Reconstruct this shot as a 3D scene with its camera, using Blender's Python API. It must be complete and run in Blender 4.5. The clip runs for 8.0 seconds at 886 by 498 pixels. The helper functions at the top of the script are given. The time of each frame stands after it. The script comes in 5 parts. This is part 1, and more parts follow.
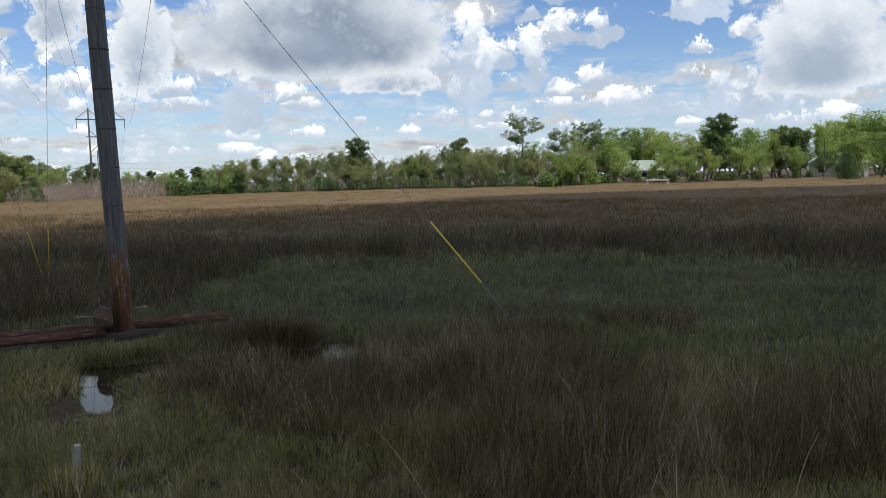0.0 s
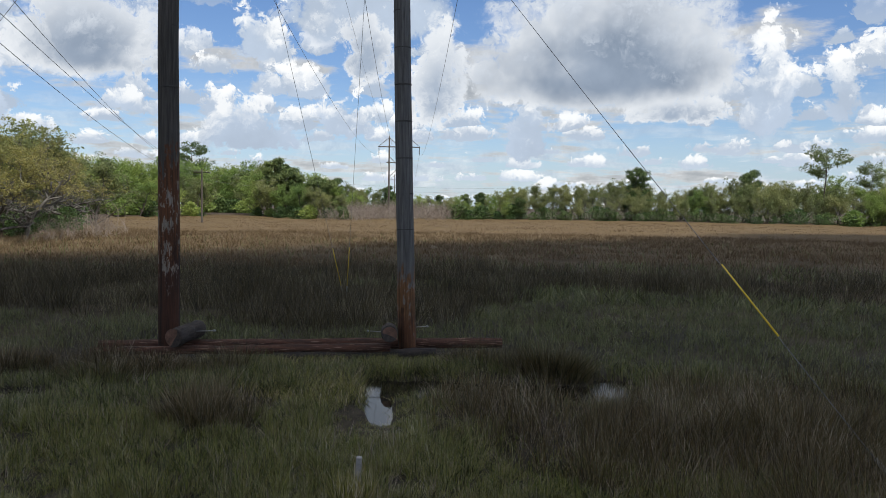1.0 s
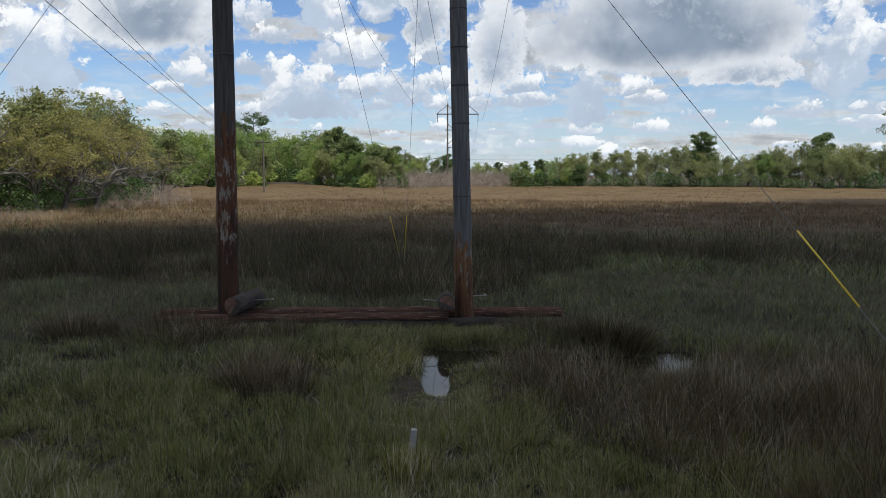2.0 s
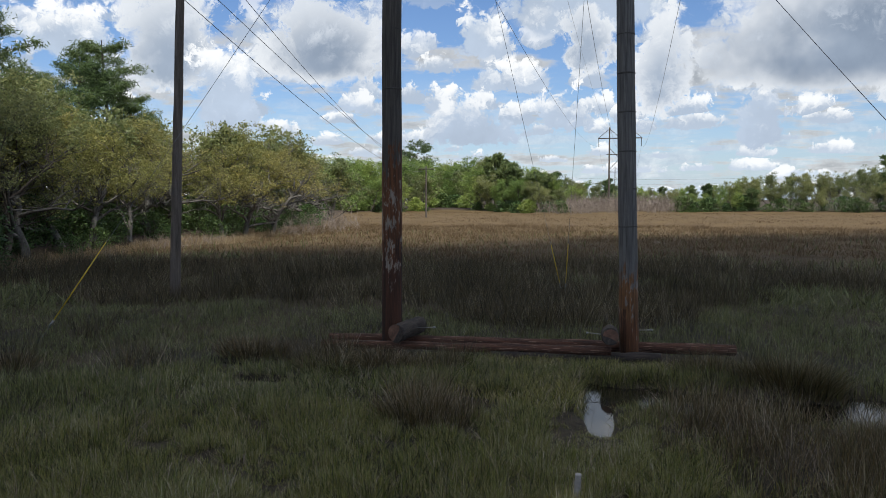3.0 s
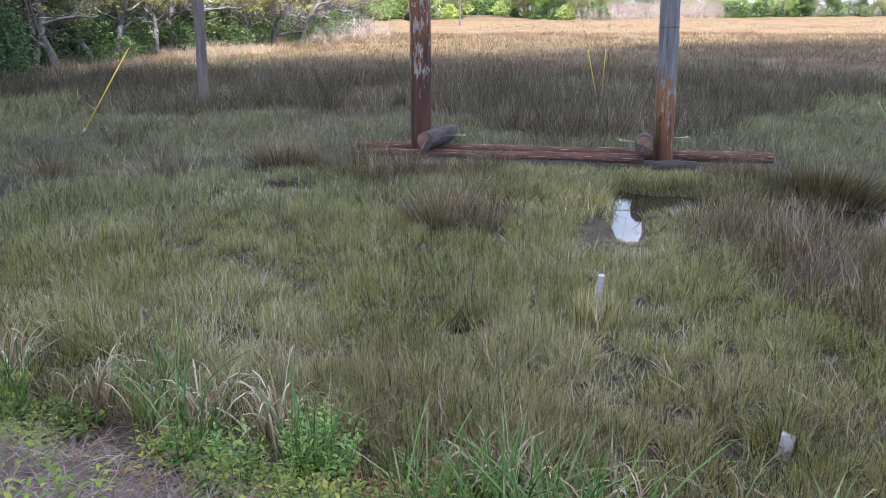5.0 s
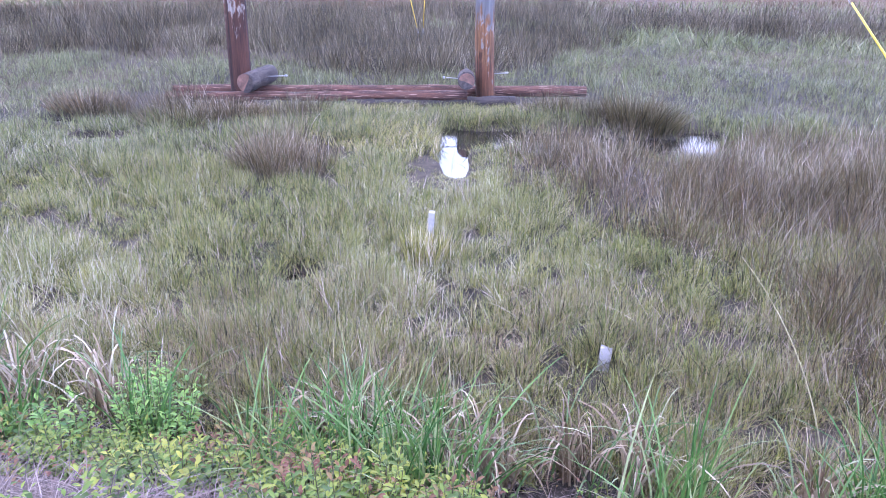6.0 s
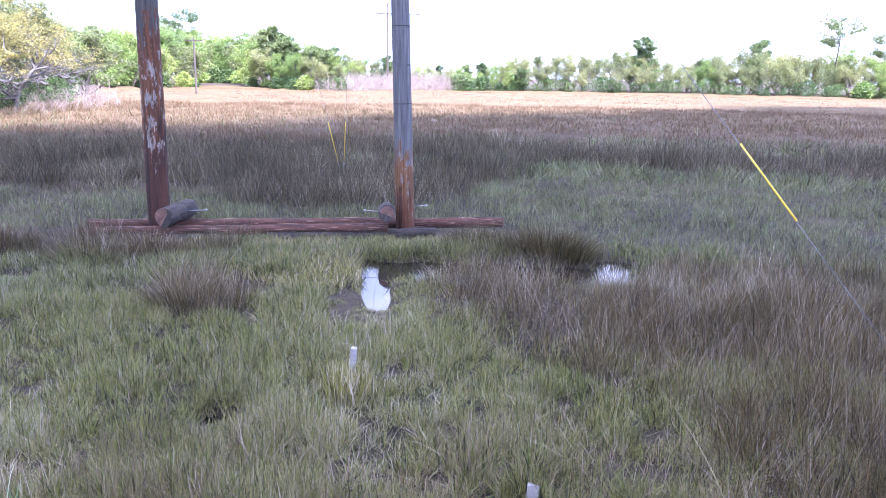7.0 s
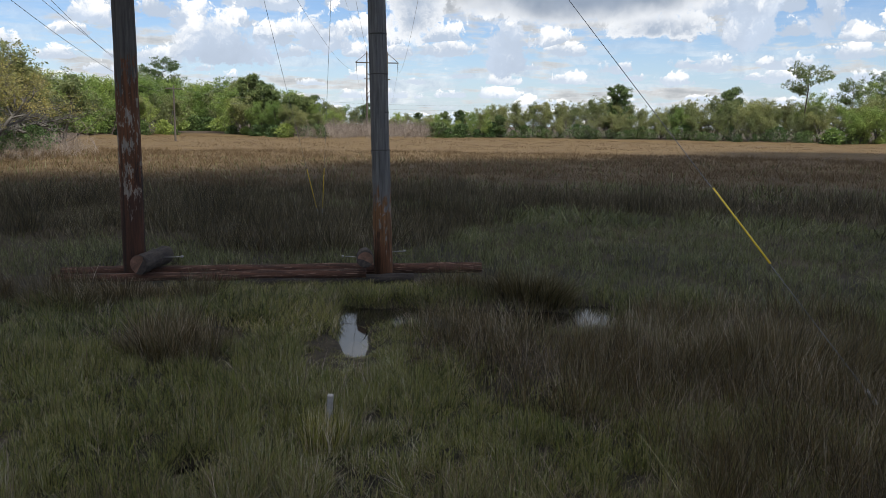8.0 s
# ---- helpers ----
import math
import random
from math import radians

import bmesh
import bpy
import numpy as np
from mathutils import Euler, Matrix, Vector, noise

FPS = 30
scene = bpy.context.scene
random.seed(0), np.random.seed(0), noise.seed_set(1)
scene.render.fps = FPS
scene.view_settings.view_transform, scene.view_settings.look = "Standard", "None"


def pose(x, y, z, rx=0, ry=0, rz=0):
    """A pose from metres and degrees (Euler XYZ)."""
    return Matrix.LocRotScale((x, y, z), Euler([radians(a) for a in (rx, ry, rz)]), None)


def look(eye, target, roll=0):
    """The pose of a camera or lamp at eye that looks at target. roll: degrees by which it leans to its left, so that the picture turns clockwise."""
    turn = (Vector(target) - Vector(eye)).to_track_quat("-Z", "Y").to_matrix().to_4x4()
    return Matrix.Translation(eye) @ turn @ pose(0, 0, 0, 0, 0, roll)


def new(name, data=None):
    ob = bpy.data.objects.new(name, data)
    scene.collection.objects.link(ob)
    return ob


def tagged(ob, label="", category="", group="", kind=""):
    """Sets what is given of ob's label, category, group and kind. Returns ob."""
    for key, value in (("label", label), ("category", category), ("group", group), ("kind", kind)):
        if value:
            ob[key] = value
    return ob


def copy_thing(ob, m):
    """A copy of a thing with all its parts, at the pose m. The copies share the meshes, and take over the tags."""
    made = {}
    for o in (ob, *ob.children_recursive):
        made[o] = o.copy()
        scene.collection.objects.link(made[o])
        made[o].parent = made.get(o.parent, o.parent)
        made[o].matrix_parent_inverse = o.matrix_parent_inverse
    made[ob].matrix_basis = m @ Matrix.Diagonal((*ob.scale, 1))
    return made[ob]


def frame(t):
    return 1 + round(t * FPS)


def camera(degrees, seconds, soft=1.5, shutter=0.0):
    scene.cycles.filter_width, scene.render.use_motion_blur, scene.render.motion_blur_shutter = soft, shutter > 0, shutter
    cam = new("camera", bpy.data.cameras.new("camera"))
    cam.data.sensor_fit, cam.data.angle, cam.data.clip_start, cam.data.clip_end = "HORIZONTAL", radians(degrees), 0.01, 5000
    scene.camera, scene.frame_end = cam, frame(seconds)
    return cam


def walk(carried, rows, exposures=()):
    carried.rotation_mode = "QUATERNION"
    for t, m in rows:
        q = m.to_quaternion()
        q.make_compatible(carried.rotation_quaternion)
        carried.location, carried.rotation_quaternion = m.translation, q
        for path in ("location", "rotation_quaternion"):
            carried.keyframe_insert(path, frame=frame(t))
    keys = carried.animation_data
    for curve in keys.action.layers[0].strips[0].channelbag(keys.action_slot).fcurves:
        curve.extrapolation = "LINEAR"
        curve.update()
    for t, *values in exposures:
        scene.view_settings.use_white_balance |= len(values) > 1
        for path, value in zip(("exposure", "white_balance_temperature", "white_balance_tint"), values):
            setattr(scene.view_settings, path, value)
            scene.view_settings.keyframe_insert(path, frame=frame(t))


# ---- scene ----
# ---- camera and walk ----
cam = camera(59.66, 8.0, 0.6)
PATH = [
    (0.0, pose(0.184, -0.511, 2.447, 84.73, 1.33, -0.93)),
    (0.1, pose(0.184, -0.495, 2.457, 85.15, 1.42, 4.90)),
    (0.2, pose(0.183, -0.479, 2.467, 85.56, 1.41, 9.04)),
    (0.3, pose(0.181, -0.462, 2.476, 86.23, 1.02, 11.39)),
    (0.4, pose(0.176, -0.444, 2.484, 86.80, 0.81, 13.08)),
    (0.5, pose(0.169, -0.424, 2.491, 86.84, 0.57, 15.08)),
    (0.7, pose(0.141, -0.379, 2.501, 87.17, -0.01, 17.26)),
    (1.0, pose(0.087, -0.306, 2.506, 86.93, -0.81, 19.38)),
    (1.2, pose(0.064, -0.259, 2.502, 86.32, -0.56, 20.24)),
    (1.5, pose(0.046, -0.183, 2.483, 85.29, -0.13, 20.91)),
    (1.7, pose(0.037, -0.126, 2.469, 84.93, -0.07, 21.43)),
    (2.8, pose(-0.033, 0.006, 2.562, 85.00, -0.23, 33.21)),
    (3.0, pose(-0.082, 0.029, 2.559, 86.33, -0.04, 35.47)),
    (3.2, pose(-0.116, 0.048, 2.549, 86.90, 0.14, 40.59)),
    (3.3, pose(-0.125, 0.056, 2.542, 86.40, 0.42, 43.33)),
    (3.5, pose(-0.131, 0.068, 2.530, 85.78, 0.52, 46.91)),
    (3.8, pose(-0.130, 0.082, 2.518, 83.98, 0.24, 49.25)),
    (4.0, pose(-0.127, 0.090, 2.511, 82.43, 0.30, 49.69)),
    (4.3, pose(-0.121, 0.104, 2.495, 80.08, 0.10, 48.19)),
    (4.5, pose(-0.113, 0.115, 2.482, 78.07, 0.28, 46.69)),
    (4.7, pose(-0.102, 0.128, 2.469, 76.11, 1.46, 45.11)),
    (4.8, pose(-0.096, 0.136, 2.462, 75.29, 0.77, 42.85)),
    (5.0, pose(-0.086, 0.157, 2.447, 72.59, 0.39, 37.95)),
    (5.2, pose(-0.080, 0.175, 2.435, 69.86, 0.06, 34.42)),
    (6.3, pose(-0.050, 0.130, 2.474, 68.43, -0.02, 23.57)),
    (6.5, pose(-0.043, 0.127, 2.484, 69.53, -0.12, 22.84)),
    (6.8, pose(-0.051, 0.138, 2.518, 73.96, -0.58, 20.82)),
    (7.0, pose(-0.059, 0.150, 2.535, 77.53, -0.89, 19.41)),
    (7.2, pose(-0.064, 0.160, 2.540, 79.72, -0.78, 19.24)),
    (7.5, pose(-0.066, 0.166, 2.541, 81.31, -0.86, 19.23)),
    (7.7, pose(-0.060, 0.165, 2.538, 81.44, -0.86, 19.16)),
    (8.0, pose(-0.039, 0.162, 2.528, 80.93, -0.78, 17.87)),
]
EXPOSURES = [
    (0.0, 0.02, 6450, 8), (1.0, -0.05, 6450, 8), (1.7, -0.1, 6400, 8), (3.0, -0.05, 6400, 8), (3.5, 0.0, 6450, 8),
    (4.0, 0.5, 6550, 10), (4.5, 1.5, 6700, 11), (5.0, 2.1, 5950, 18), (5.2, 2.55, 5750, 23),
    (6.3, 3.2, 5250, 38), (6.5, 3.2, 5250, 38), (7.0, 2.55, 5300, 33), (7.5, 1.1, 6000, 18), (8.0, 0.12, 6550, 9),
]
walk(cam, PATH, EXPOSURES)

# ---- node helpers ----
def add(tree, kind, **props):
    n = tree.nodes.new(kind)
    for key, value in props.items():
        if key == "op":
            n.operation = value
        elif key == "data":
            n.data_type = value
        elif key == "blend":
            n.blend_type = value
    return n


def put(tree, socket, value):
    if isinstance(value, bpy.types.NodeSocket):
        tree.links.new(value, socket)
    else:
        socket.default_value = value


def mth(tree, op, a, b=0.0, c=None):
    n = add(tree, "ShaderNodeMath", op=op)
    put(tree, n.inputs[0], a)
    put(tree, n.inputs[1], b)
    if c is not None:
        put(tree, n.inputs[2], c)
    return n.outputs[0]


def mixc(tree, fac, a, b, blend="MIX"):
    n = add(tree, "ShaderNodeMix", data="RGBA", blend=blend)
    put(tree, n.inputs[0], fac)
    put(tree, n.inputs[6], a if isinstance(a, bpy.types.NodeSocket) else (*a, 1))
    put(tree, n.inputs[7], b if isinstance(b, bpy.types.NodeSocket) else (*b, 1))
    return n.outputs[2]


def fit_range(tree, value, lo, hi, a=0.0, b=1.0, smooth=False):
    n = add(tree, "ShaderNodeMapRange")
    n.interpolation_type = "SMOOTHSTEP" if smooth else "LINEAR"
    put(tree, n.inputs[0], value)
    for i, v in zip((1, 2, 3, 4), (lo, hi, a, b)):
        put(tree, n.inputs[i], v)
    return n.outputs[0]


def noise_of(tree, vector, scale, detail=4.0, rough=0.55, distort=0.0):
    n = add(tree, "ShaderNodeTexNoise")
    put(tree, n.inputs["Vector"], vector)
    n.inputs["Scale"].default_value = scale
    n.inputs["Detail"].default_value = detail
    n.inputs["Roughness"].default_value = rough
    n.inputs["Distortion"].default_value = distort
    return n.outputs[0]


def billows_of(tree, vector, scale):
    """Rounded puffs: high in their middles, low in the creases between."""
    n = add(tree, "ShaderNodeTexVoronoi")
    n.feature = "SMOOTH_F1"
    put(tree, n.inputs["Vector"], vector)
    n.inputs["Scale"].default_value = scale
    n.inputs["Smoothness"].default_value = 0.25
    return mth(tree, "SUBTRACT", 0.42, n.outputs["Distance"])


# ---- world: blue sky with fair-weather cumulus ----
SUN_ELEVATION, SUN_AZIMUTH = 56.0, 128.0        # azimuth clockwise from +y
CLOUDS_MID = [(41.0, 7.5, 2.1, 2.7, 0.35), (46.9, 8.5, 0.9, 1.4, 0.3), (30.1, 8.3, 3.8, 2.2, 0.3), (26.8, 5.7, 2.1, 2.9, 0.3),
              (35.6, 6.6, 2.0, 2.3, 0.3), (41.0, 6.6, 2.7, 1.5, 0.4), (33.5, 4.6, 3.6, 3.2, 0.45), (13.3, 4.7, 2.2, 4.9, 0.25),
              (3.0, 6.6, 4.2, 2.3, 0.6), (-22.3, 4.4, 3.4, 3.9, 0.3), (-17.8, 6.2, 1.1, 0.9, 0.25), (-15.5, 4.4, 3.1, 2.1, 0.25),
              (64.5, 8.6, 1.7, 1.4, 0.25)]
CLOUDS_HIGH = [(25.0, 13.6, 6.5, 8.0, 0.1), (44.0, 9.6, 5.9, 5.4, 0.8), (32.8, 10.9, 2.9, 3.2, 0.35), (25.2, 10.3, 2.2, 5.1, 0.6), (19.8, 7.3, 2.1, 7.0, 0.55),
               (7.7, 9.2, 10.5, 8.0, 0.85), (-3.3, 6.7, 1.9, 6.8, 0.3), (-7.9, 7.1, 1.7, 4.5, 0.3), (-27.1, 6.4, 5.6, 6.3, 0.6),
               (-18.9, 10.8, 3.0, 2.2, 0.35), (61.1, 9.8, 3.1, 3.7, 0.3), (54.5, 9.0, 4.2, 6.6, 0.65), (51.0, 6.1, 2.7, 6.1, 0.3)]
CLOUD_WHITE, CLOUD_GREY, CLOUD_DARK = (10.6, 10.6, 10.7), (4.9, 5.7, 7.0), (2.5, 3.1, 4.1)
SKY_GAIN = 0.1


def make_world():
    world = bpy.data.worlds.new("sky")
    scene.world = world
    world.use_nodes = True
    t = world.node_tree
    t.nodes.clear()
    sky = add(t, "ShaderNodeTexSky")
    sky.sky_type = "NISHITA"
    sky.sun_disc = False
    sky.sun_elevation, sky.sun_rotation = radians(SUN_ELEVATION), radians(SUN_AZIMUTH)
    sky.air_density, sky.dust_density, sky.ozone_density = 1.0, 0.6, 1.5
    way = add(t, "ShaderNodeTexCoord").outputs["Generated"]
    axes = add(t, "ShaderNodeSeparateXYZ")
    put(t, axes.inputs[0], way)
    x, y, z = axes.outputs
    az = mth(t, "MULTIPLY", mth(t, "ARCTAN2", mth(t, "MULTIPLY", x, -1.0), y), 57.2958)
    el = mth(t, "MULTIPLY", mth(t, "ARCSINE", z), 57.2958)
    big = noise_of(t, way, 12.0, 9.0, 0.66, 0.35)
    fine = noise_of(t, way, 42.0, 8.0, 0.66, 0.3)
    soft = mth(t, "SUBTRACT", noise_of(t, way, 16.0, 3.0, 0.5), 0.5)
    wisp = mth(t, "SUBTRACT", big, 0.5)
    bent = add(t, "ShaderNodeVectorMath", op="ADD")
    put(t, bent.inputs[0], way)
    push = add(t, "ShaderNodeCombineXYZ")
    for i in range(3):
        put(t, push.inputs[i], mth(t, "MULTIPLY", mth(t, "SUBTRACT", fine if i else big, 0.5), 0.07))
    put(t, bent.inputs[1], push.outputs[0])
    puffs = mth(t, "ADD", mth(t, "ADD", billows_of(t, bent.outputs[0], 24.0), mth(t, "MULTIPLY", billows_of(t, bent.outputs[0], 58.0), 0.55)), mth(t, "MULTIPLY", billows_of(t, bent.outputs[0], 130.0), 0.3))
    ragged = mth(t, "ADD", mth(t, "MULTIPLY", wisp, 1.0), mth(t, "ADD", mth(t, "MULTIPLY", puffs, 1.7), mth(t, "MULTIPLY", mth(t, "SUBTRACT", fine, 0.5), 0.35)))
    az = mth(t, "ADD", az, mth(t, "MULTIPLY", wisp, 3.0))
    spot = add(t, "ShaderNodeCombineXYZ")
    put(t, spot.inputs[0], az)
    put(t, spot.inputs[1], el)
    spot = spot.outputs[0]
    colour = mixc(t, 1.0, sky.outputs[0], mixc(t, fit_range(t, el, 0.0, 16.0), (1.0, 1.08, 1.28), (0.82, 0.98, 1.27)), "MULTIPLY")
    # a pale band of haze and flat far cloud low over the horizon
    flat = add(t, "ShaderNodeVectorMath", op="MULTIPLY")
    put(t, flat.inputs[0], way)
    flat.inputs[1].default_value = (9.0, 9.0, 60.0)
    far = noise_of(t, flat.outputs[0], 1.0, 5.0, 0.6)
    low = fit_range(t, el, 9.0, 1.0)
    colour = mixc(t, mth(t, "MULTIPLY", fit_range(t, el, 7.0, -1.0), 0.6), colour, (5.6, 7.0, 8.8))
    haze = mth(t, "MULTIPLY", fit_range(t, far, 0.44, 0.6, 0.0, 0.85, True), low)
    colour = mixc(t, haze, colour, mixc(t, fit_range(t, fine, 0.35, 0.65), (4.9, 5.6, 6.8), (8.4, 8.8, 9.3)))
    # broken cloud all over the rest of the sky
    dome = add(t, "ShaderNodeVectorMath", op="DIVIDE")
    put(t, dome.inputs[0], way)
    up = mth(t, "ADD", mth(t, "MAXIMUM", z, 0.0), 0.12)
    lid = add(t, "ShaderNodeCombineXYZ")
    for i in range(3):
        put(t, lid.inputs[i], up)
    put(t, dome.inputs[1], lid.outputs[0])
    over = noise_of(t, dome.outputs[0], 1.6, 7.0, 0.6)
    more = fit_range(t, el, 15.0, 30.0, 0.0, 0.14)
    broken = fit_range(t, mth(t, "ADD", over, more), 0.5, 0.62, 0.0, 0.92, True)
    colour = mixc(t, broken, colour, mixc(t, fit_range(t, mth(t, "ADD", over, mth(t, "MULTIPLY", mth(t, "SUBTRACT", fine, 0.5), -0.3)), 0.52, 0.72), (7.2, 7.2, 7.3), (4.3, 4.5, 4.8)))
    # many small flat-based heaps, in rows that close up towards the horizon
    rows = mth(t, "MULTIPLY", mth(t, "LOGARITHM", mth(t, "ADD", mth(t, "MAXIMUM", el, 0.0), 2.5), 2.718), 4.2)
    field = add(t, "ShaderNodeCombineXYZ")
    put(t, field.inputs[0], mth(t, "ADD", mth(t, "MULTIPLY", az, 0.26), mth(t, "MULTIPLY", wisp, 0.5)))
    put(t, field.inputs[1], mth(t, "ADD", rows, mth(t, "MULTIPLY", soft, 0.35)))
    cells = add(t, "ShaderNodeTexVoronoi")
    cells.voronoi_dimensions = "2D"
    put(t, cells.inputs["Vector"], field.outputs[0])
    cells.inputs["Scale"].default_value = 1.0
    cells.inputs["Randomness"].default_value = 0.8
    gap = add(t, "ShaderNodeVectorMath", op="SUBTRACT")
    put(t, gap.inputs[0], field.outputs[0])
    put(t, gap.inputs[1], cells.outputs["Position"])
    parts = add(t, "ShaderNodeSeparateXYZ")
    put(t, parts.inputs[0], gap.outputs[0])
    chance = add(t, "ShaderNodeSeparateXYZ")
    put(t, chance.inputs[0], cells.outputs["Color"])
    girth = fit_range(t, chance.outputs[0], 0.0, 1.0, 0.28, 0.62)
    u = mth(t, "DIVIDE", parts.outputs[0], girth)
    v = mth(t, "DIVIDE", mth(t, "ADD", parts.outputs[1], 0.2), mth(t, "MULTIPLY", girth, 1.25))
    ring = add(t, "ShaderNodeCombineXYZ")
    put(t, ring.inputs[0], u)
    put(t, ring.inputs[1], mth(t, "MAXIMUM", v, mth(t, "MULTIPLY", v, -3.5)))
    size = add(t, "ShaderNodeVectorMath", op="LENGTH")
    put(t, size.inputs[0], ring.outputs[0])
    reach = mth(t, "SUBTRACT", size.outputs["Value"], mth(t, "MULTIPLY", ragged, 0.62))
    mask = mth(t, "MULTIPLY", fit_range(t, reach, 1.08, 0.80, 0.0, 0.95, True), fit_range(t, el, 17.0, 11.0))
    lit = fit_range(t, mth(t, "ADD", mth(t, "ADD", v, mth(t, "MULTIPLY", soft, -1.2)), mth(t, "MULTIPLY", puffs, 0.8)), -0.1, 0.7, 0.0, 1.0, True)
    pale = mixc(t, fit_range(t, el, 1.0, 6.0), (6.6, 7.4, 8.6), CLOUD_GREY)
    colour = mixc(t, mask, colour, mixc(t, lit, pale, CLOUD_WHITE))
    for clouds in (CLOUDS_MID, CLOUDS_HIGH):
        for yaw, base, half, tall, dark in clouds:
            place = add(t, "ShaderNodeVectorMath", op="MULTIPLY_ADD")
            put(t, place.inputs[0], spot)
            place.inputs[1].default_value = (1 / half, 1 / tall, 0)
            place.inputs[2].default_value = (-yaw / half, -base / tall, 0)
            parts = add(t, "ShaderNodeSeparateXYZ")
            put(t, parts.inputs[0], place.outputs[0])
            u, v = parts.outputs[0], parts.outputs[1]
            below = mth(t, "MAXIMUM", v, mth(t, "MULTIPLY", v, -3.5))
            ring = add(t, "ShaderNodeCombineXYZ")
            put(t, ring.inputs[0], u)
            put(t, ring.inputs[1], below)
            size = add(t, "ShaderNodeVectorMath", op="LENGTH")
            put(t, size.inputs[0], ring.outputs[0])
            reach = mth(t, "SUBTRACT", size.outputs["Value"], mth(t, "MULTIPLY", ragged, min(0.9, 1.7 / math.sqrt(half * tall))))
            mask = fit_range(t, reach, 1.10 if dark < 0.5 else 1.12, 0.82 if dark < 0.5 else 0.80, 0.0, 1.0, True)
            crown = mth(t, "ADD", mth(t, "ADD", v, mth(t, "MULTIPLY", soft, -1.3)), mth(t, "MULTIPLY", puffs, 0.75))
            lit = fit_range(t, crown, 0.0, 0.78 if dark < 0.5 else 1.1, 0.0, 1.0, True)
            body = [g + (d - g) * min(1, max(0, (dark - 0.4) * 2.2)) for g, d in zip(CLOUD_GREY, CLOUD_DARK)]
            top = [w + (g - w) * max(0, dark - 0.3) * 1.1 for w, g in zip(CLOUD_WHITE, CLOUD_GREY)]
            shade = mixc(t, fit_range(t, mth(t, "ADD", soft, mth(t, "MULTIPLY", puffs, 0.15)), -0.2, 0.3), body, [0.55 * g + 0.45 * c for g, c in zip(body, CLOUD_GREY)] if dark > 0.5 else [min(9, c * 1.25) for c in body])
            if dark > 0.5:
                heart = mth(t, "ADD", mth(t, "SUBTRACT", 1.0, reach), mth(t, "ADD", mth(t, "MULTIPLY", soft, -0.9), mth(t, "MULTIPLY", puffs, -0.2)))
                shade = mixc(t, fit_range(t, heart, -0.15, 0.75, 0.0, 1.0, True), [0.25 * g + 0.75 * w for g, w in zip(CLOUD_GREY, CLOUD_WHITE)], shade)
            colour = mixc(t, mask, colour, mixc(t, lit, shade, top))
    # the haze-dimmed ground half stays dull
    colour = mixc(t, fit_range(t, el, -0.5, -3.0), colour, (1.2, 1.3, 1.2))
    glow = add(t, "ShaderNodeBackground")
    put(t, glow.inputs[0], colour)
    glow.inputs[1].default_value = SKY_GAIN
    out = add(t, "ShaderNodeOutputWorld")
    t.links.new(glow.outputs[0], out.inputs[0])


make_world()
sun_way = Vector((math.sin(radians(SUN_AZIMUTH)) * math.cos(radians(SUN_ELEVATION)),
                  math.cos(radians(SUN_AZIMUTH)) * math.cos(radians(SUN_ELEVATION)), math.sin(radians(SUN_ELEVATION))))
sun = new("sun", bpy.data.lights.new("sun", "SUN"))
sun.data.energy, sun.data.angle, sun.data.color = 4.2, radians(0.6), (1.0, 0.95, 0.87)
sun.matrix_world = look(sun_way * 900, (0, 0, 0))


# ---- materials ----
def base_material(name):
    m = bpy.data.materials.new(name)
    m.use_nodes = True
    t = m.node_tree
    bsdf = t.nodes["Principled BSDF"]
    return m, t, bsdf


def coords(t, world=False):
    if world:
        return add(t, "ShaderNodeNewGeometry").outputs["Position"]
    return add(t, "ShaderNodeTexCoord").outputs["Object"]


def rough_surface(name, dark, light, scale, rough=0.85, bump=0.3, stretch=(1, 1, 1), world=False, metal=0.0, spots=None, depth=0.02):
    """Colour between dark and light by coarse and fine noise, with fine relief."""
    m, t, bsdf = base_material(name)
    v = add(t, "ShaderNodeVectorMath", op="MULTIPLY")
    put(t, v.inputs[0], coords(t, world))
    v.inputs[1].default_value = stretch
    v = v.outputs[0]
    coarse, fine = noise_of(t, v, scale, 5), noise_of(t, v, scale * 9, 5, 0.65)
    fac = fit_range(t, mth(t, "ADD", mth(t, "MULTIPLY", coarse, 0.6), mth(t, "MULTIPLY", fine, 0.4)), 0.36, 0.64)
    colour = mixc(t, fac, dark, light)
    if spots:
        colour = mixc(t, fit_range(t, noise_of(t, v, scale * 2.3, 4), 0.58, 0.66), colour, spots)
    put(t, bsdf.inputs["Base Color"], colour)
    put(t, bsdf.inputs["Roughness"], fit_range(t, fine, 0.2, 0.8, rough - 0.08, min(1, rough + 0.1)))
    bsdf.inputs["Metallic"].default_value = metal
    b = add(t, "ShaderNodeBump")
    b.inputs["Strength"].default_value = bump
    b.inputs["Distance"].default_value = depth
    put(t, b.inputs["Height"], fine)
    put(t, bsdf.inputs["Normal"], b.outputs[0])
    return m


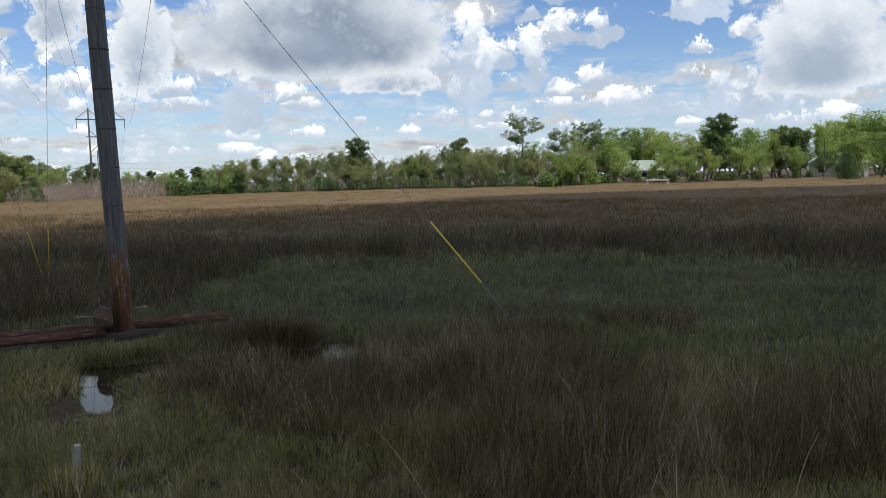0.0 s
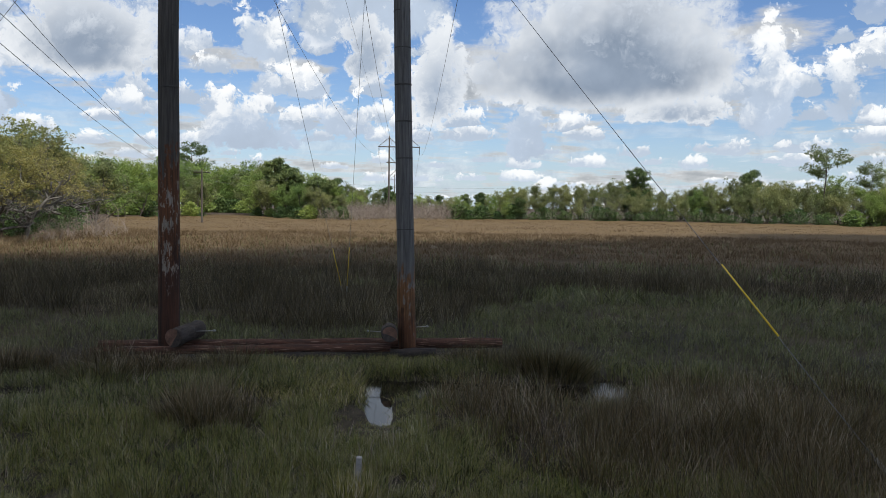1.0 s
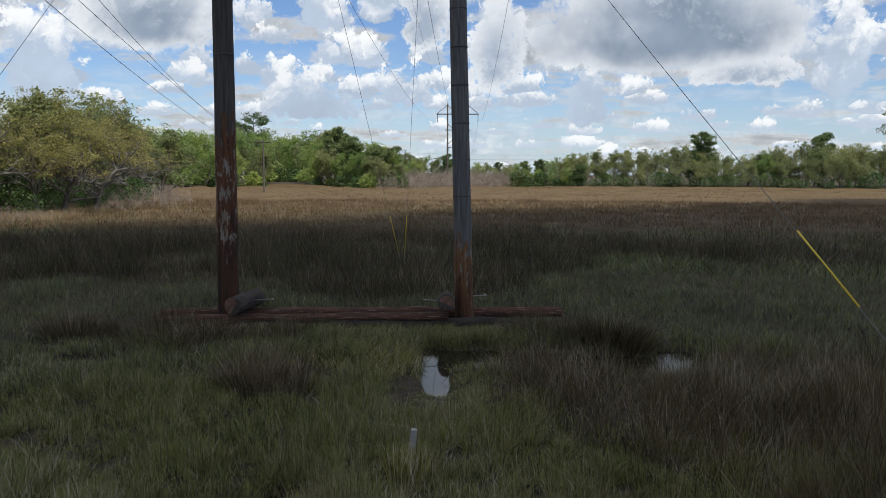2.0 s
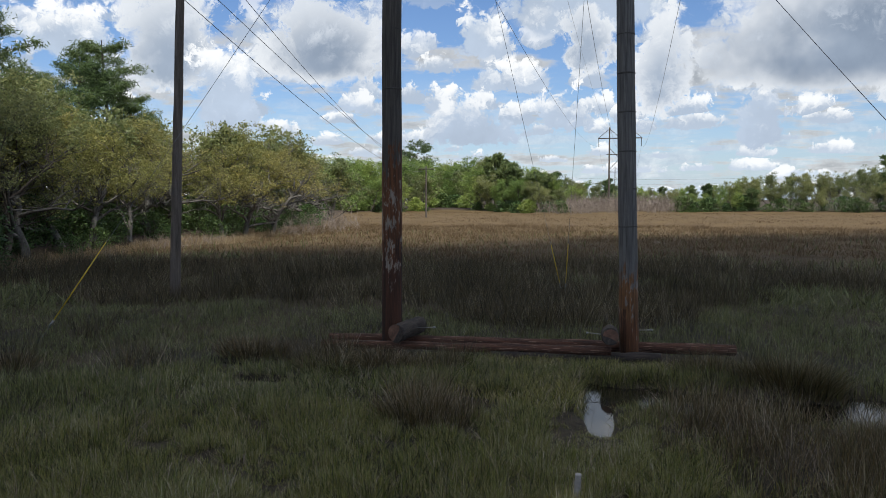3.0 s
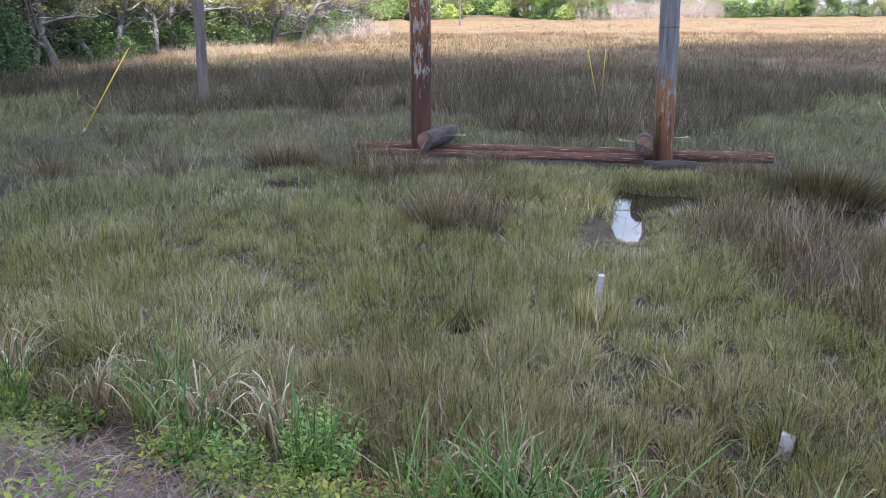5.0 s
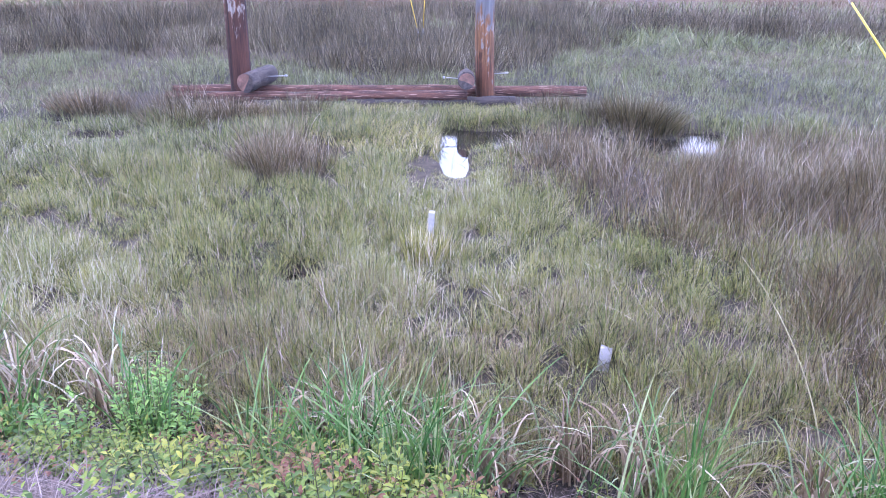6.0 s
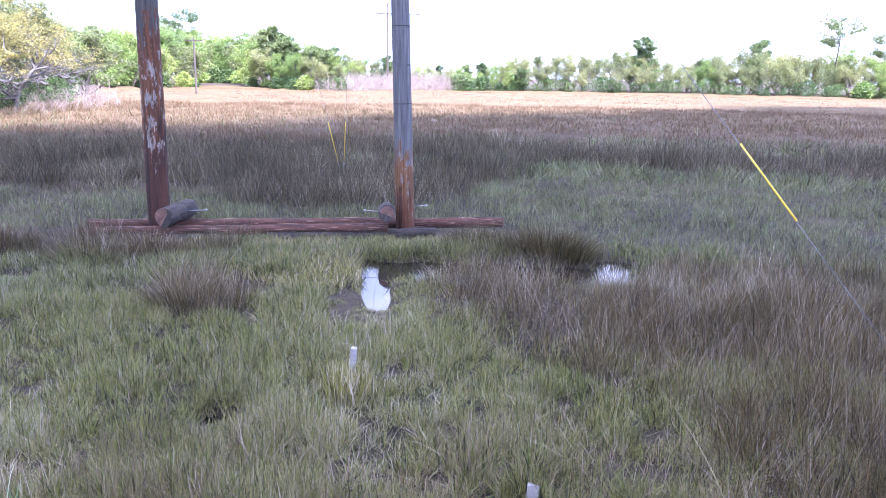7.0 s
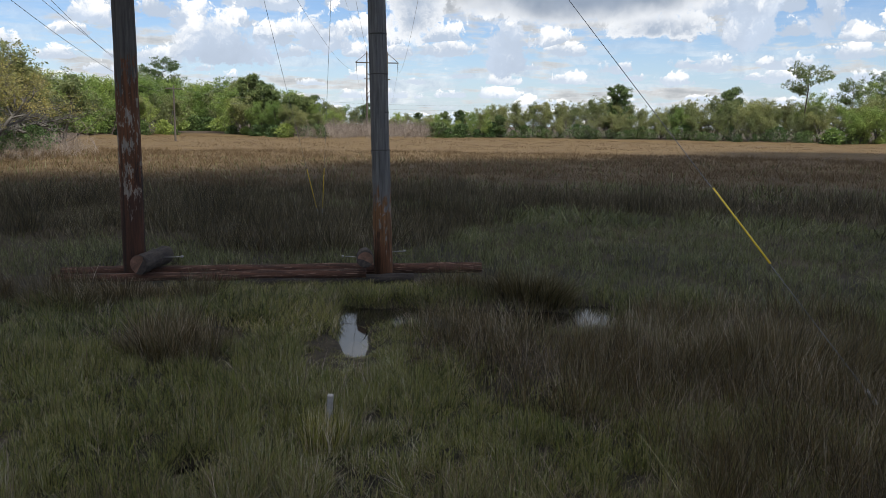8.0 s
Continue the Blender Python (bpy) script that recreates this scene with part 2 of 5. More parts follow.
def foliage(name, colours, patch=0.35, through_light=0.35, vary=0.35, rough=0.5):
    """Leaves or blades: each has its own tint among the colours, with drifts of tint over the ground or crown."""
    m, t, bsdf = base_material(name)
    geo = add(t, "ShaderNodeNewGeometry")
    info = add(t, "ShaderNodeObjectInfo")
    drift = noise_of(t, geo.outputs["Position"], patch, 4)
    fac = mth(t, "ADD", mth(t, "MULTIPLY", geo.outputs["Random Per Island"], 0.7), mth(t, "MULTIPLY", fit_range(t, drift, 0.3, 0.7), 0.3))
    ramp = add(t, "ShaderNodeValToRGB")
    put(t, ramp.inputs[0], fac)
    el = ramp.color_ramp.elements
    while len(el) < len(colours):
        el.new(0.5)
    for i, c in enumerate(colours):
        el[i].position = (i + 0.35) / (len(colours) - 0.3)
        el[i].color = (*c, 1)
    tint = add(t, "ShaderNodeHueSaturation")
    put(t, tint.inputs["Color"], ramp.outputs[0])
    put(t, tint.inputs["Hue"], fit_range(t, info.outputs["Random"], 0, 1, 0.5 - 0.035 * vary * 2, 0.5 + 0.02 * vary * 2))
    put(t, tint.inputs["Value"], fit_range(t, info.outputs["Random"], 0, 1, 1 + 0.5 * vary, 1 - 0.6 * vary))
    put(t, bsdf.inputs["Base Color"], tint.outputs[0])
    bsdf.inputs["Roughness"].default_value = rough
    bsdf.inputs["Specular IOR Level"].default_value = 0.4
    soft = add(t, "ShaderNodeBsdfTranslucent")
    put(t, soft.inputs["Color"], tint.outputs[0])
    mix = add(t, "ShaderNodeMixShader")
    mix.inputs[0].default_value = through_light
    t.links.new(bsdf.outputs[0], mix.inputs[1])
    t.links.new(soft.outputs[0], mix.inputs[2])
    t.links.new(mix.outputs[0], t.nodes["Material Output"].inputs[0])
    return m


def pole_wood(name, grey, bare, foot, low, high, chips, worn):
    """Weathered pole: grey checked wood above high, flaking and brown between low and high, dark stained foot below low."""
    m, t, bsdf = base_material(name)
    at = coords(t)
    axes = add(t, "ShaderNodeSeparateXYZ")
    put(t, axes.inputs[0], at)
    z = axes.outputs[2]

    def grainy(sx, sz, detail):
        v = add(t, "ShaderNodeVectorMath", op="MULTIPLY")
        put(t, v.inputs[0], at)
        v.inputs[1].default_value = (sx, sx, sz)
        return noise_of(t, v.outputs[0], 1.0, detail, 0.68)

    grain, flakes, streak = grainy(30, 1.5, 6), grainy(12, 4.5, 6), grainy(9, 0.5, 4)
    upper = mixc(t, fit_range(t, grain, 0.36, 0.64), [c * 0.3 for c in grey], grey)
    upper = mixc(t, fit_range(t, streak, 0.42, 0.62, 0.0, 0.55), upper, [c * 0.5 for c in grey])
    middle = mixc(t, fit_range(t, grain, 0.36, 0.64), [c * 0.25 for c in bare], bare)
    middle = mixc(t, fit_range(t, flakes, worn, worn + 0.04), middle, mixc(t, fit_range(t, grain, 0.35, 0.6), [c * 0.45 for c in chips], chips))
    lower = mixc(t, fit_range(t, mth(t, "ADD", grain, mth(t, "SUBTRACT", streak, 0.5)), 0.36, 0.7), [c * 0.2 for c in foot], foot)
    wander = mth(t, "MULTIPLY", mth(t, "SUBTRACT", mth(t, "ADD", flakes, streak), 1.0), (high - low) * 1.6)
    level = mth(t, "ADD", z, wander)
    colour = mixc(t, fit_range(t, level, low - 0.08, low + 0.12), lower, mixc(t, fit_range(t, level, high - 0.1, high + 0.1), middle, upper))
    put(t, bsdf.inputs["Base Color"], colour)
    bsdf.inputs["Roughness"].default_value = 0.88
    b = add(t, "ShaderNodeBump")
    b.inputs["Strength"].default_value = 0.7
    b.inputs["Distance"].default_value = 0.015
    put(t, b.inputs["Height"], mth(t, "ADD", grain, mth(t, "MULTIPLY", flakes, 0.6)))
    put(t, bsdf.inputs["Normal"], b.outputs[0])
    return m


def ground_material():
    """Dark wet mud and litter in the marsh, straw-coloured thatch far out, dry soil on the banks."""
    m, t, bsdf = base_material("marsh_mud")
    at = coords(t, True)
    coarse, fine = noise_of(t, at, 0.35, 5), noise_of(t, at, 9.0, 6, 0.65)
    mud = mixc(t, fit_range(t, fine, 0.35, 0.65), (0.010, 0.009, 0.007), (0.04, 0.034, 0.025))
    litter = mixc(t, fit_range(t, fine, 0.3, 0.7), (0.02, 0.017, 0.011), (0.075, 0.06, 0.04))
    axes = add(t, "ShaderNodeSeparateXYZ")
    put(t, axes.inputs[0], at)
    out = add(t, "ShaderNodeVectorMath", op="LENGTH")
    flat = add(t, "ShaderNodeCombineXYZ")
    put(t, flat.inputs[0], axes.outputs[0])
    put(t, flat.inputs[1], axes.outputs[1])
    put(t, out.inputs[0], flat.outputs[0])
    reach = mth(t, "ADD", out.outputs["Value"], mth(t, "MULTIPLY", coarse, 20.0))
    straw = mixc(t, fit_range(t, coarse, 0.35, 0.65), (0.11, 0.073, 0.035), (0.15, 0.103, 0.05))
    colour = mixc(t, fit_range(t, reach, 22.0, 70.0), mixc(t, fit_range(t, coarse, 0.4, 0.6), mud, litter), straw)
    dry = mixc(t, fit_range(t, fine, 0.32, 0.68), (0.025, 0.019, 0.014), (0.11, 0.083, 0.064))
    colour = mixc(t, fit_range(t, axes.outputs[2], 0.16, 0.5), colour, dry)
    put(t, bsdf.inputs["Base Color"], colour)
    put(t, bsdf.inputs["Roughness"], fit_range(t, axes.outputs[2], -0.1, 0.05, 0.55, 0.95))
    bsdf.inputs["Specular IOR Level"].default_value = 0.2
    b = add(t, "ShaderNodeBump")
    b.inputs["Strength"].default_value = 0.8
    b.inputs["Distance"].default_value = 0.04
    put(t, b.inputs["Height"], fine)
    put(t, bsdf.inputs["Normal"], b.outputs[0])
    return m


def water_material():
    m, t, bsdf = base_material("still_water")
    at = coords(t, True)
    bsdf.inputs["Base Color"].default_value = (0.02, 0.017, 0.012, 1)
    bsdf.inputs["Roughness"].default_value = 0.03
    bsdf.inputs["IOR"].default_value = 1.33
    bsdf.inputs["Specular IOR Level"].default_value = 0.5
    b = add(t, "ShaderNodeBump")
    b.inputs["Strength"].default_value = 0.05
    b.inputs["Distance"].default_value = 0.01
    put(t, b.inputs["Height"], noise_of(t, at, 6.0, 3))
    put(t, bsdf.inputs["Normal"], b.outputs[0])
    return m


MUD = ground_material()
WATER = water_material()
# near-black first tints put the shade between blades into the colour
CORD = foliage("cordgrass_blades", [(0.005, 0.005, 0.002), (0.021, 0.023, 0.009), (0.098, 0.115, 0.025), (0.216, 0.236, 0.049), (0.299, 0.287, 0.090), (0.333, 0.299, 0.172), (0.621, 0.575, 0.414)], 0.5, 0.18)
CORD_PALE = foliage("pale_cordgrass_blades", [(0.016, 0.016, 0.008), (0.058, 0.057, 0.029), (0.098, 0.113, 0.042), (0.15, 0.167, 0.062), (0.20, 0.205, 0.088), (0.33, 0.32, 0.19)], 0.4, 0.18)
# the darkest tint stands in for shaded gaps between the stems
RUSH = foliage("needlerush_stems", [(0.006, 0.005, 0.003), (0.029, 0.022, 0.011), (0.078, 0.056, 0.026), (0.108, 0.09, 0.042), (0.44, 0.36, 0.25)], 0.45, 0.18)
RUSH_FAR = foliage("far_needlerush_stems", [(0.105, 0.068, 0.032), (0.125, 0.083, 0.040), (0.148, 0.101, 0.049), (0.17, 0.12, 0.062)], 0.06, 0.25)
# here too, near-black stems carry the shade of the gaps as colour
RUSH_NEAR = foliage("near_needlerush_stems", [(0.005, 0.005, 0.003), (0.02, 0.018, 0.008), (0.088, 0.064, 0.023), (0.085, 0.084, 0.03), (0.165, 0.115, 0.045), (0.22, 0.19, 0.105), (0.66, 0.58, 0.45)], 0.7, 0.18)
DRY_STEM = foliage("dry_pinkish_stems", [(0.06, 0.043, 0.025), (0.17, 0.125, 0.07), (0.26, 0.20, 0.115), (0.42, 0.36, 0.24)], 0.6, 0.18)
WEED_TIP = foliage("fresh_weed_tips", [(0.085, 0.13, 0.022), (0.17, 0.22, 0.03), (0.28, 0.31, 0.045)], 1.5, 0.35)
WEED_BLUE = foliage("cool_green_leaves", [(0.035, 0.105, 0.022), (0.09, 0.21, 0.04), (0.18, 0.33, 0.065)], 1.5, 0.35)
STRAW = foliage("dead_straw", [(0.10, 0.075, 0.052), (0.24, 0.185, 0.135), (0.46, 0.39, 0.31)], 0.6, 0.2)
LITTER = foliage("bank_litter", [(0.03, 0.02, 0.015), (0.075, 0.05, 0.04), (0.15, 0.105, 0.088), (0.24, 0.18, 0.155), (0.42, 0.35, 0.31)], 0.8, 0.15)
PALE_GRASS = foliage("pale_dry_grass", [(0.13, 0.10, 0.05), (0.24, 0.185, 0.095), (0.34, 0.27, 0.15), (0.46, 0.38, 0.24)], 0.3, 0.25)
BLEACH = foliage("bleached_blades", [(0.11, 0.07, 0.042), (0.23, 0.155, 0.095), (0.37, 0.275, 0.185), (0.56, 0.47, 0.355)], 0.6, 0.2)
REED = foliage("green_blades", [(0.03, 0.085, 0.016), (0.075, 0.165, 0.034), (0.15, 0.25, 0.06), (0.36, 0.36, 0.19)], 0.6, 0.35)
REED_PALE = foliage("pale_green_blades", [(0.04, 0.10, 0.025), (0.09, 0.16, 0.05), (0.20, 0.25, 0.11), (0.52, 0.50, 0.36)], 0.6, 0.3)
WEED = foliage("weed_leaves", [(0.03, 0.065, 0.010), (0.085, 0.155, 0.02), (0.15, 0.225, 0.028), (0.25, 0.28, 0.038)], 1.2, 0.35)
WEED_RED = foliage("reddened_leaves", [(0.10, 0.035, 0.015), (0.16, 0.08, 0.03), (0.18, 0.14, 0.035)], 1.2, 0.3)
WEED_STEM = rough_surface("weed_stems", (0.05, 0.055, 0.02), (0.14, 0.12, 0.05), 4.0, 0.8, 0.1)
OAK_LEAF = foliage("oak_leaves", [(0.12, 0.13, 0.045), (0.22, 0.23, 0.075), (0.33, 0.33, 0.10), (0.44, 0.40, 0.125)], 0.22, 0.45)
GREEN_LEAF = foliage("broad_leaves", [(0.14, 0.21, 0.06), (0.25, 0.35, 0.09), (0.37, 0.48, 0.14)], 0.15, 0.45)
OLIVE_LEAF = foliage("olive_leaves", [(0.125, 0.155, 0.06), (0.225, 0.26, 0.10), (0.34, 0.365, 0.15)], 0.15, 0.4)
WOOD_LEAF = foliage("woodland_leaves", [(0.125, 0.150, 0.062), (0.237, 0.263, 0.100), (0.375, 0.400, 0.163)], 0.2, 0.45)
DARK_LEAF = foliage("dark_leaves", [(0.042, 0.084, 0.028), (0.084, 0.147, 0.045), (0.133, 0.210, 0.063)], 0.2, 0.25)
NEEDLE = foliage("pine_needles", [(0.055, 0.09, 0.034), (0.115, 0.17, 0.056), (0.18, 0.24, 0.08)], 0.3, 0.3)
REED_STALK = rough_surface("olive_tan_stalk", (0.16, 0.14, 0.06), (0.32, 0.29, 0.15), 6.0, 0.7, 0.1)
BARK = rough_surface("grey_bark", (0.05, 0.043, 0.036), (0.26, 0.235, 0.205), 3.0, 0.9, 0.7, (1, 1, 0.4))
OAK_BARK = rough_surface("lichened_oak_bark", (0.03, 0.027, 0.023), (0.20, 0.185, 0.165), 3.0, 0.9, 0.7, (1, 1, 0.4))
BARK_DARK = rough_surface("dark_bark", (0.03, 0.025, 0.02), (0.13, 0.105, 0.085), 3.0, 0.9, 0.7, (1, 1, 0.4))
TWIG = rough_surface("bleached_twigs", (0.16, 0.125, 0.10), (0.36, 0.30, 0.25), 2.0, 0.9, 0.3)
POLE_RED = pole_wood("stained_pole", (0.085, 0.076, 0.066), (0.125, 0.046, 0.015), (0.062, 0.021, 0.009), 1.6, 3.1, (0.24, 0.205, 0.17), 0.53)
POLE_GREY = pole_wood("grey_pole", (0.165, 0.16, 0.155), (0.19, 0.088, 0.032), (0.13, 0.05, 0.018), 0.7, 1.45, (0.20, 0.175, 0.15), 0.55)
POLE_PLAIN = rough_surface("old_pole_wood", (0.045, 0.036, 0.03), (0.15, 0.125, 0.105), 2.0, 0.9, 0.5, (8, 8, 0.5))
LOG = rough_surface("stripped_log", (0.014, 0.009, 0.006), (0.15, 0.062, 0.036), 1.9, 0.85, 0.9, (0.9, 13, 13), spots=(0.33, 0.21, 0.15))
LOG_GREY = rough_surface("grey_log", (0.012, 0.010, 0.008), (0.07, 0.053, 0.044), 2.0, 0.85, 0.6, (1.5, 12, 12))
LOG_END = rough_surface("sawn_log_end", (0.06, 0.032, 0.022), (0.22, 0.12, 0.08), 9.0, 0.85, 0.4)
STEEL = rough_surface("galvanised_steel", (0.26, 0.26, 0.26), (0.42, 0.42, 0.41), 6.0, 0.45, 0.1, metal=0.9)
WIRE = rough_surface("dull_wire", (0.13, 0.13, 0.135), (0.22, 0.22, 0.23), 3.0, 0.6, 0.0, metal=0.4)
YELLOW = rough_surface("yellow_plastic", (0.60, 0.40, 0.02), (0.80, 0.58, 0.05), 3.0, 0.5, 0.05)
BAND = rough_surface("dark_band", (0.03, 0.027, 0.025), (0.07, 0.065, 0.06), 5.0, 0.85, 0.2)
WHITE_POST = rough_surface("weathered_white_post", (0.17, 0.16, 0.15), (0.40, 0.38, 0.355), 8.0, 0.7, 0.2)
CLOUD = rough_surface("cloud_white", (0.85, 0.86, 0.88), (0.93, 0.93, 0.94), 0.01, 1.0, 0.0)
ROOF = rough_surface("grey_green_roof", (0.20, 0.24, 0.22), (0.34, 0.39, 0.36), 0.6, 0.7, 0.2)
WALL_TAN = rough_surface("tan_wall", (0.35, 0.27, 0.19), (0.48, 0.38, 0.28), 0.5, 0.9, 0.2)
WALL_WHITE = rough_surface("white_boards", (0.62, 0.62, 0.60), (0.78, 0.78, 0.76), 0.5, 0.8, 0.1)
GLASS_DARK = rough_surface("dark_window", (0.02, 0.025, 0.03), (0.05, 0.055, 0.06), 0.7, 0.12, 0.0)
RED_PAINT = rough_surface("orange_red_paint", (0.25, 0.07, 0.04), (0.36, 0.11, 0.06), 1.0, 0.6, 0.1)
CONCRETE = rough_surface("pale_concrete", (0.32, 0.30, 0.27), (0.50, 0.47, 0.43), 0.8, 0.9, 0.3)


# ---- mesh helpers ----
def part(name, bm, material, parent=None, label=""):
    """Links a bmesh as one mesh object under a thing or a part."""
    me = bpy.data.meshes.new(name)
    bm.to_mesh(me)
    bm.free()
    me.materials.append(material)
    ob = new(name, me)
    ob.parent = parent
    if label:
        tagged(ob, label)
    return ob


def raw_mesh(name, verts, quads=None, tris=None, material=None, parent=None, smooth=False):
    """A mesh object from arrays of corners, quads and triangles."""
    me = bpy.data.meshes.new(name)
    quads = np.zeros((0, 4), int) if quads is None else np.asarray(quads, int)
    tris = np.zeros((0, 3), int) if tris is None else np.asarray(tris, int)
    loops = np.concatenate([quads.ravel(), tris.ravel()])
    starts = np.concatenate([np.arange(len(quads)) * 4, len(quads) * 4 + np.arange(len(tris)) * 3])
    me.vertices.add(len(verts))
    me.vertices.foreach_set("co", np.asarray(verts, np.float32).ravel())
    me.loops.add(len(loops))
    me.loops.foreach_set("vertex_index", loops.astype(np.int32))
    me.polygons.add(len(starts))
    me.polygons.foreach_set("loop_start", starts.astype(np.int32))
    if smooth:
        me.polygons.foreach_set("use_smooth", np.ones(len(starts), bool))
    me.update(calc_edges=True)
    me.validate()
    if material:
        me.materials.append(material)
    ob = new(name, me)
    ob.parent = parent
    return ob


def tube_into(verts, quads, points, radii, sides=6, cap=True):
    """A tapered tube along points, appended to the lists."""
    points = [Vector(p) for p in points]
    start = len(verts)
    side = None
    for i, p in enumerate(points):
        d = (points[min(i + 1, len(points) - 1)] - points[max(i - 1, 0)]).normalized()
        if side is None:
            side = d.orthogonal().normalized()
        side = (side - d * side.dot(d)).normalized()
        other = d.cross(side)
        for k in range(sides):
            a = 2 * math.pi * k / sides
            verts.append(tuple(p + (side * math.cos(a) + other * math.sin(a)) * radii[i]))
    for i in range(len(points) - 1):
        for k in range(sides):
            a, b = start + i * sides + k, start + i * sides + (k + 1) % sides
            quads.append((a, b, b + sides, a + sides))


def tube(name, points, radii, material, parent=None, sides=10, label="", wobble=0.0, rnd=None):
    """A closed, tapered, slightly uneven round bar."""
    bm = bmesh.new()
    vs, qs = [], []
    tube_into(vs, qs, points, radii, sides)
    if wobble:
        vs = [tuple(Vector(v) + Vector((rnd.uniform(-1, 1), rnd.uniform(-1, 1), rnd.uniform(-1, 1))) * wobble) for v in vs]
    made = [bm.verts.new(v) for v in vs]
    for q in qs:
        bm.faces.new([made[i] for i in q]).smooth = True
    bm.faces.new(list(reversed(made[:sides])))
    bm.faces.new(made[-sides:])
    return part(name, bm, material, parent, label)


def box(bm, x0, y0, z0, x1, y1, z1, bevel=0.0):
    got = bmesh.ops.create_cube(bm, size=1.0, matrix=Matrix.Translation(((x0 + x1) / 2, (y0 + y1) / 2, (z0 + z1) / 2)) @ Matrix.Diagonal((x1 - x0, y1 - y0, z1 - z0, 1)))
    if bevel:
        edges = list({e for v in got["verts"] for e in v.link_edges})
        bmesh.ops.bevel(bm, geom=edges, offset=bevel, segments=1, affect="EDGES")
    return bm


def empty(name, m=None):
    ob = new(name)
    ob.empty_display_size = 0.2
    if m is not None:
        ob.matrix_world = m
    return ob


RND = np.random.RandomState(7)


def lattice_noise(x, y, size, seed=0):
    """Smooth noise from 0 to 1 over the plan, with features of that size."""
    table = np.random.RandomState(seed).rand(64, 64)
    u, v = np.asarray(x) / size, np.asarray(y) / size
    i, j = np.floor(u).astype(int), np.floor(v).astype(int)
    a, b = u - i, v - j
    a, b = a * a * (3 - 2 * a), b * b * (3 - 2 * b)
    g = lambda p, q: table[p % 64, q % 64]
    return (g(i, j) * (1 - a) + g(i + 1, j) * a) * (1 - b) + (g(i, j + 1) * (1 - a) + g(i + 1, j + 1) * a) * b


# ---- the plan ----
# shore of the marsh: bearing to the left of +y, and distance from the viewpoint
SHORE_BEARING = [-60, -42, -30.5, -26.6, -21.3, -15, -8.7, -3.4, 7.8, 19.3, 27, 31.7, 35.3, 42.2, 44.2, 48, 50.9, 55.9, 59.5, 65.2, 71.8, 76.8, 95]
SHORE_REACH = [300, 290, 243, 206, 174, 172, 162, 157, 160, 155, 135, 154, 168, 137, 76, 56, 50.3, 44.9, 38.3, 32.5, 27.6, 25.5, 24]
# front of the tall needlerush beyond the poles
RUSH_BEARING = [-45, -30, -11, -5, 2, 9, 13, 17.5, 20, 25, 31, 38, 45, 50, 55, 60, 64, 72, 90]
RUSH_REACH = [18, 20, 23.2, 22.7, 22.1, 22.9, 21, 16.5, 15.1, 14.1, 14.2, 15.9, 18.3, 19.6, 18.9, 20.4, 24.5, 28, 32]
# shallow water lying in hollows: x, y, half length, half width, turn in degrees
POOLS = [(-4.05, 8.93, 1.2, 0.17, -63), (-2.7, 9.85, 1.75, 0.62, 14), (-1.25, 10.85, 0.28, 0.45, 10), (-4.0, 9.75, 0.5, 0.3, 5), (-8.35, 7.45, 0.5, 0.14, 25),
         (-5.3, 8.3, 0.5, 0.13, 10), (-3.4, 4.74, 0.16, 0.10, 30), (-6.6, 36.4, 1.4, 0.45, 5), (-9.3, 8.0, 0.8, 0.16, 15)]
BARE = [(-4.4, 5.3, 0.16), (-3.9, 4.4, 0.14), (-2.0, 4.9, 0.12), (-2.35, 6.0, 0.12), (-5.0, 4.6, 0.12), (-3.0, 4.6, 0.12)]


def bearing(x, y):
    return np.degrees(np.arctan2(-np.asarray(x), np.asarray(y)))


def past_shore(x, y):
    r = np.hypot(x, y)
    return r - np.interp(bearing(x, y), SHORE_BEARING, SHORE_REACH) + (lattice_noise(x, y, 5.0, 3) - 0.5) * 3.0


def bank_side(x, y):
    """Metres past the toe of the road bank, positive into the marsh."""
    return (np.asarray(y) - 3.3 - 0.278 * np.asarray(x)) / 1.038 + (lattice_noise(x, y, 0.9, 5) - 0.5) * 0.3


def smooth(v):
    v = np.clip(v, 0, 1)
    return v * v * (3 - 2 * v)


def pool_depth(x, y):
    d = np.zeros(np.shape(x))
    for cx, cy, a, b, turn in POOLS:
        c, s = math.cos(radians(turn)), math.sin(radians(turn))
        u, v = (x - cx) * c + (y - cy) * s, -(x - cx) * s + (y - cy) * c
        e = ((u / a) ** 4 + (v / b) ** 4) ** 0.25 + (lattice_noise(x, y, 0.35, 9) - 0.5) * 0.3
        d = np.maximum(d, smooth((1.25 - e) / 0.5))
    return d


def ground_height(x, y):
    x, y = np.asarray(x, float), np.asarray(y, float)
    front = (y > 0) | (bank_side(x, y) > 0)
    bank = smooth(-bank_side(x, y) / 2.0) * 0.98
    land = np.where(bank_side(x, y) > 0, smooth(past_shore(x, y) / 5.0) * 0.55, 0)
    marsh = (lattice_noise(x, y, 0.6, 1) - 0.5) * 0.05 + (lattice_noise(x, y, 3.0, 2) - 0.5) * 0.06 + 0.03
    far = np.hypot(x, y)
    hills = smooth((far - 320) / 800.0) * 2.0
    return marsh + np.maximum(bank, land) + hills - pool_depth(x, y) * 0.24


